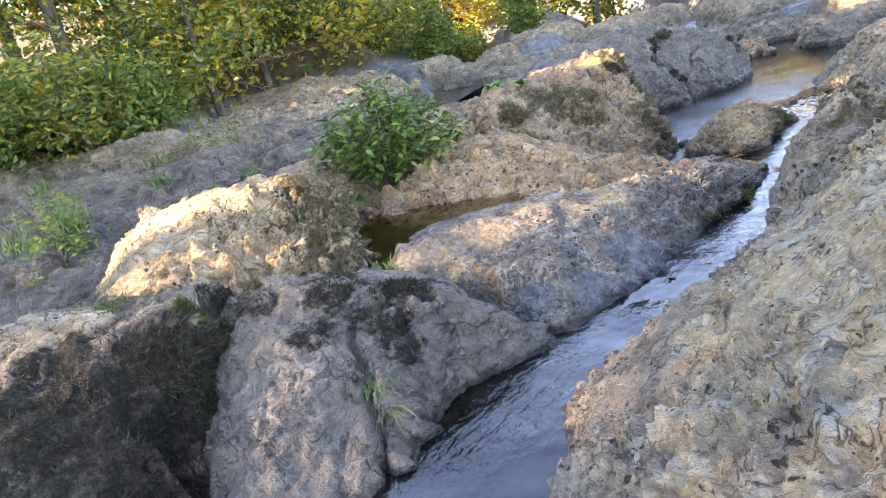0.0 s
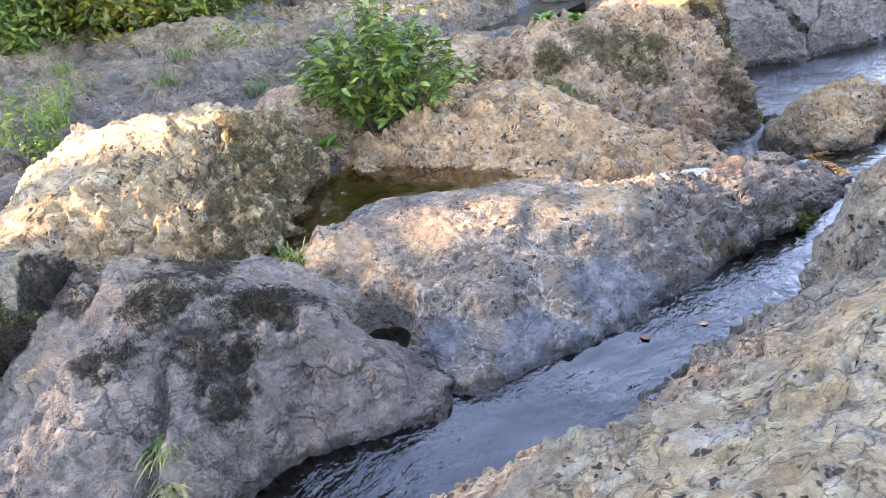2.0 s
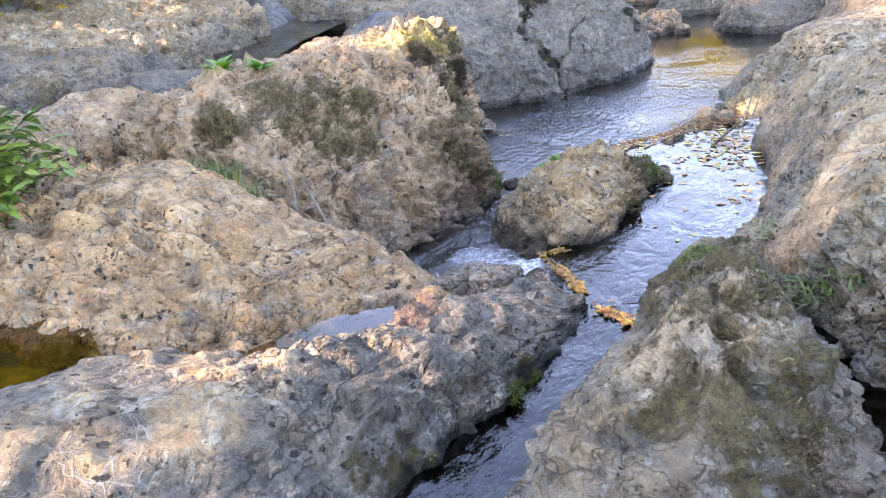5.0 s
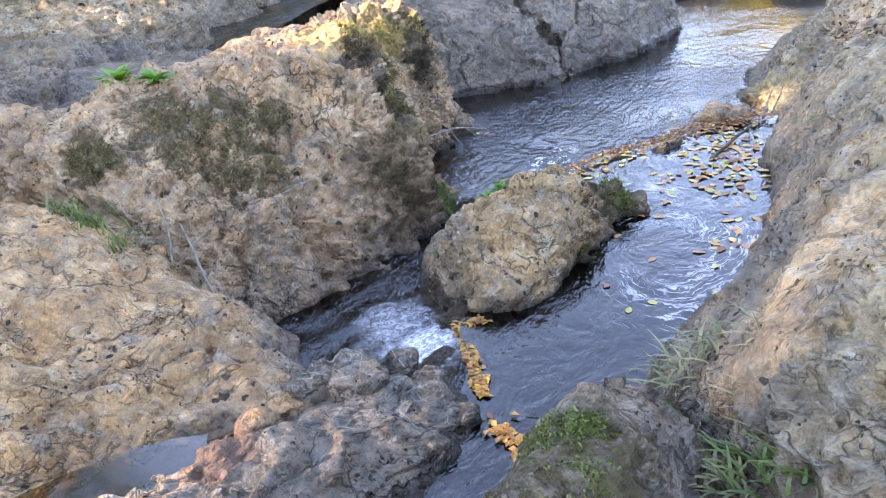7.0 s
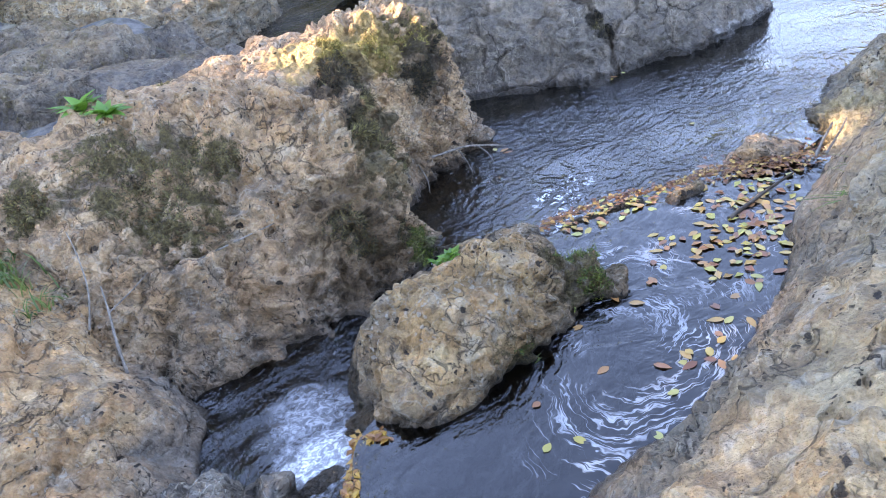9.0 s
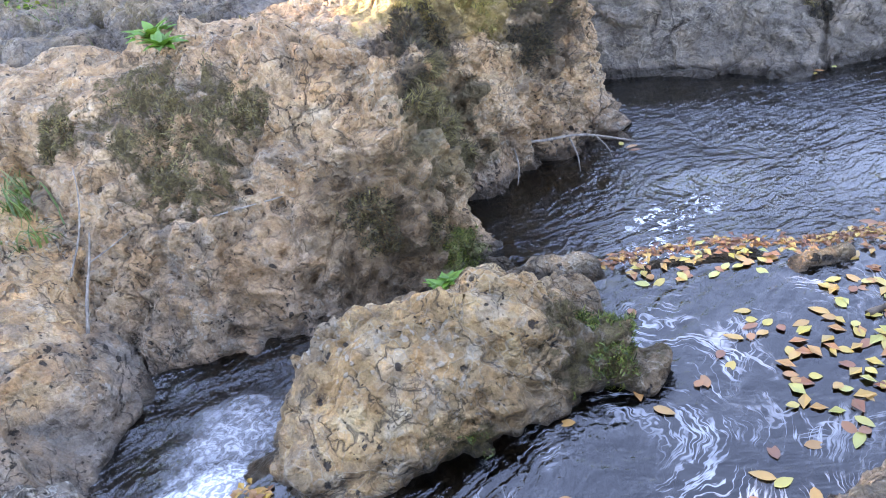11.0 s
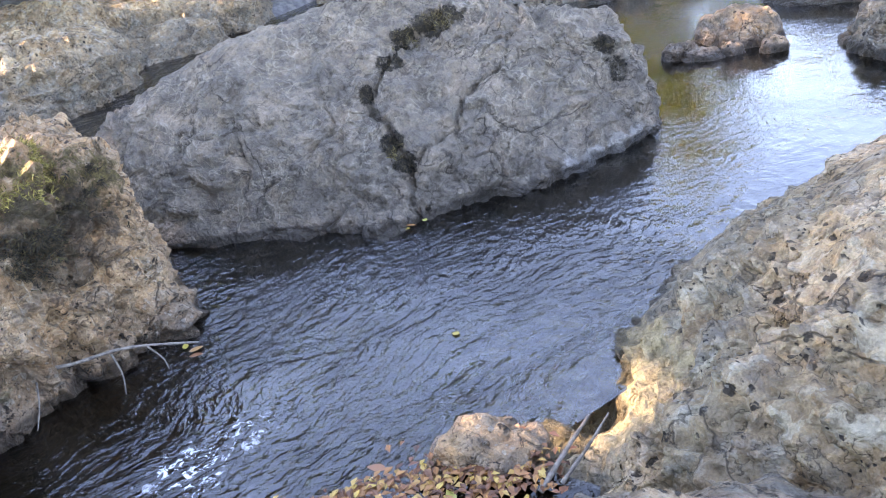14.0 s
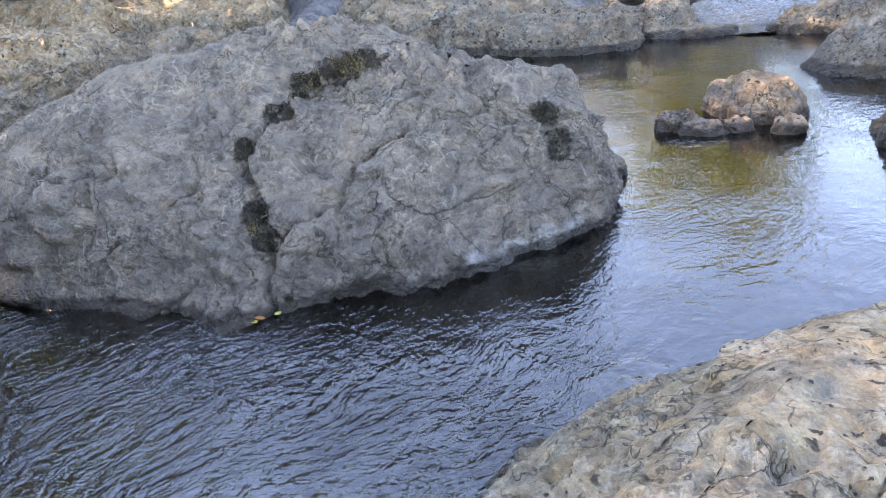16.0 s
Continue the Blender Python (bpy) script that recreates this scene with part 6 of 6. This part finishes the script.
rosette_mat = leaf_material("rosette_leaves", [(0.0, (0.06, 0.2, 0.02)), (1.0, (0.16, 0.36, 0.04))], 0.4, 0.35)
rosette(0.36, 8.1, rest(block_ob, 0.36, 8.1) + 0.01, 0.14, 22, "bright green leafy weed on the mossy block", 1)
rosette(0.64, 7.96, rest(block_ob, 0.64, 7.96) + 0.01, 0.12, 18, "bright green leafy weed on the mossy block", 2)
rosette(2.5, 7.55, rest(island_ob, 2.5, 7.55) + 0.005, 0.055, 22, "tiny bright green plant on the island rock", 3)
rosette(2.43, 7.58, rest(island_ob, 2.43, 7.58) + 0.005, 0.045, 14, "tiny bright green plant on the island rock", 4)
rosette(-1.0, 6.05, 0.62, 0.12, 16, "green leafy weed at the foot of the shrub", 5)
rosette(-0.25, 6.3, 0.72, 0.1, 14, "green leafy weed at the foot of the shrub", 6)


# ---- fallen wood ----
def stick(path, r, label, name="stick", twigs=(), mat=dead_wood):
    p = curve_points(path, 14, False)
    o = p[0].copy()
    rad = np.linspace(r, r * 0.45, 14) * (1 + 0.12 * np.sin(np.arange(14) * 2.3))
    ob = thing(name, quads_mesh(name, *tube(p - o, rad, 8), mat), label, "branch", o)
    for tw in twigs:
        q = curve_points(tw, 8, False)
        part("twig", quads_mesh("twig", *tube(q - o, np.linspace(r * 0.5, r * 0.2, 8), 6), mat), ob)
    return ob


stick([(1.17, 6.86, 0.27), (1.1, 6.95, 0.38), (1.04, 7.04, 0.47), (0.98, 7.12, 0.56)], 0.008, "pale forked dead stick leaning on the block", twigs=[[(1.04, 7.04, 0.47), (1.12, 7.14, 0.52), (1.17, 7.22, 0.56)]])
stick([(0.95, 6.98, 0.42), (0.92, 7.1, 0.55), (0.85, 7.2, 0.68), (0.8, 7.25, 0.78)], 0.005, "thin bent dead twig on the rock")
stick([(1.27, 7.36, 0.5), (1.45, 7.52, 0.52), (1.6, 7.66, 0.53)], 0.006, "straight pale stick on the rock")
stick([(1.7, 8.95, 0.2), (1.95, 9.08, 0.16), (2.15, 9.25, 0.14), (2.36, 9.45, 0.03)], 0.011, "bare branch reaching out over the water", twigs=[[(2.1, 9.2, 0.14), (2.16, 9.16, 0.06), (2.2, 9.1, 0.0)], [(2.2, 9.3, 0.12), (2.27, 9.3, 0.05), (2.3, 9.28, 0.0)], [(1.85, 9.02, 0.18), (1.95, 8.9, 0.1), (1.98, 8.82, 0.03)]])
stick([(3.7, 8.12, 0.155), (3.85, 8.3, 0.17), (4.02, 8.46, 0.2)], 0.012, "waterlogged dark stick in the eddy pool", mat=bark)
stick([(4.14, 8.64, 0.17), (4.2, 8.76, 0.22), (4.26, 8.86, 0.27)], 0.01, "pale driftwood stick against the golden rock")
stick([(4.2, 8.66, 0.19), (4.27, 8.76, 0.25), (4.32, 8.84, 0.3)], 0.007, "short grey driftwood stick on leaf litter")
stick([(0.1, 5.9, 0.5), (-0.3, 5.5, 0.5), (-0.6, 4.9, 0.49)], 0.004, "thin submerged twig in the rock pool", mat=bark)

# ---- fallen leaves ----
fallen = [leaf_mesh("fallen_leaf", L, L * w, leaves_fallen, c, 0.08) for L, w, c in ((0.058, 0.5, 0.04), (0.046, 0.6, -0.05), (0.068, 0.42, 0.06), (0.038, 0.7, 0.0))]
rnd = random.Random(11)


def lay_leaf(x, y, z, k, label, group, tilt=6):
    ob = thing("fallen_leaf", fallen[k % 4], label, "leaf", group=group)
    ob.matrix_basis = pose(x, y, z, rnd.uniform(-tilt, tilt), rnd.uniform(-tilt, tilt), rnd.uniform(0, 360))
    return ob


LEAF = "yellow and brown autumn leaf afloat on the eddy"
for i in range(170):
    u = rnd.random()
    if i < 80:
        x, y = 3.82 + rnd.gauss(0, 0.14), 8.1 + rnd.gauss(0, 0.26)
    elif i < 115:
        q, rr = rnd.uniform(-1.2, 1.6), rnd.uniform(0.3, 0.6)
        x, y = 3.3 + rr * math.cos(q), 7.45 + rr * math.sin(q)
    elif i < 145:
        x, y = 3.0 + 0.62 * u + rnd.gauss(0, 0.02), 8.1 + 0.38 * u + rnd.gauss(0, 0.03)
    else:
        x, y = rnd.uniform(2.95, 3.7), rnd.uniform(6.6, 8.0)
    if x > 4.02 + 0.1 * (y - 8.0):
        x = 3.9 - 0.3 * u
    lay_leaf(x, y, 0.153 + 0.001 * (i % 4), i, LEAF, "leaves afloat on the eddy")
for x, y, z in ((3.06, 10.6, 0.02), (3.1, 10.63, 0.03), (3.03, 10.58, 0.01), (2.33, 9.4, 0.01), (2.36, 9.36, 0.015), (2.3, 9.42, 0.012), (1.2, 4.2, 0.172), (1.45, 4.35, 0.17), (1.3, 4.75, 0.17), (3.6, 9.6, 0.008), (2.44, 6.85, 0.155), (2.7, 7.0, 0.157)):
    lay_leaf(x, y, z, rnd.randint(0, 3), "single yellow leaf on the stream water", "leaves on the stream")


def litter(name, line, width, n, size, mat, label, seed, height=0.03):
    """A heap of wet leaves along a line."""
    r = np.random.RandomState(seed)
    p = curve_points(line, 200, False)
    c = p[r.randint(0, 200, n)]
    pts = c + np.stack([r.normal(0, width, n), r.normal(0, width, n), np.abs(r.normal(0, height, n))], 1)
    v, f = [], []
    a = r.uniform(0, math.tau, n)
    for i in range(n):
        s = size * r.uniform(0.6, 1.2)
        d = np.array((math.cos(a[i]), math.sin(a[i]), r.normal(0, 0.1)))
        e = np.array((-d[1], d[0], r.normal(0, 0.1))) * 0.28
        q = pts[i]
        v += [q - d * s / 2, q - d * s * 0.1 + e * s + (0, 0, 0.006), q + d * s / 2, q - e * s + (0, 0, 0.006)]
    me = quads_mesh(name, np.array(v), np.arange(n * 4).reshape(n, 4), mat, True)
    return thing(name, me, label, "leaf litter", kind="stuff")


litter("leaf_litter", [(2.8, 8.14, 0.14), (3.1, 8.36, 0.15), (3.45, 8.5, 0.15), (3.65, 8.62, 0.15)], 0.02, 480, 0.036, leaves_litter, "wet brown leaves heaped along the rock sill", 1, 0.006)
litter("leaf_litter", [(2.92, 8.12, 0.152), (3.15, 8.3, 0.155), (3.45, 8.42, 0.155)], 0.03, 60, 0.048, leaves_fallen, "fresh orange and yellow leaves washed against the rock sill", 7, 0.004)
litter("leaf_litter", [(3.62, 7.75, 0.153), (3.72, 8.0, 0.153), (3.8, 8.3, 0.153), (3.95, 8.5, 0.155)], 0.1, 80, 0.062, leaves_fallen, "raft of yellow and orange leaves on the eddy", 8, 0.002)
litter("leaf_litter", [(3.7, 8.6, 0.15), (3.95, 8.68, 0.16), (4.12, 8.7, 0.18)], 0.06, 560, 0.036, leaves_litter, "wet brown leaves heaped between the stones", 2, 0.006)
litter("leaf_jam", [(2.31, 6.66, 0.13), (2.35, 6.5, 0.14), (2.38, 6.35, 0.15), (2.42, 6.2, 0.15)], 0.013, 312, 0.042, leaves_jam, "narrow jam of orange and yellow leaves at the chute", 3, 0.005)
litter("leaf_jam", [(2.3, 6.67, 0.13), (2.4, 6.68, 0.15)], 0.02, 84, 0.042, leaves_jam, "small clump of yellow leaves at the island's foot", 4, 0.005)
litter("leaf_jam", [(2.47, 6.02, 0.16), (2.6, 5.85, 0.16)], 0.025, 84, 0.042, leaves_jam, "thin trail of yellow leaves across the channel", 5, 0.003)
litter("leaf_litter", [(-11, 11, 1.75), (-8, 14, 1.9), (-4, 17, 1.9)], 0.9, 1500, 0.16, leaves_litter, "fallen leaves on the wooded bank", 6, 0.05)
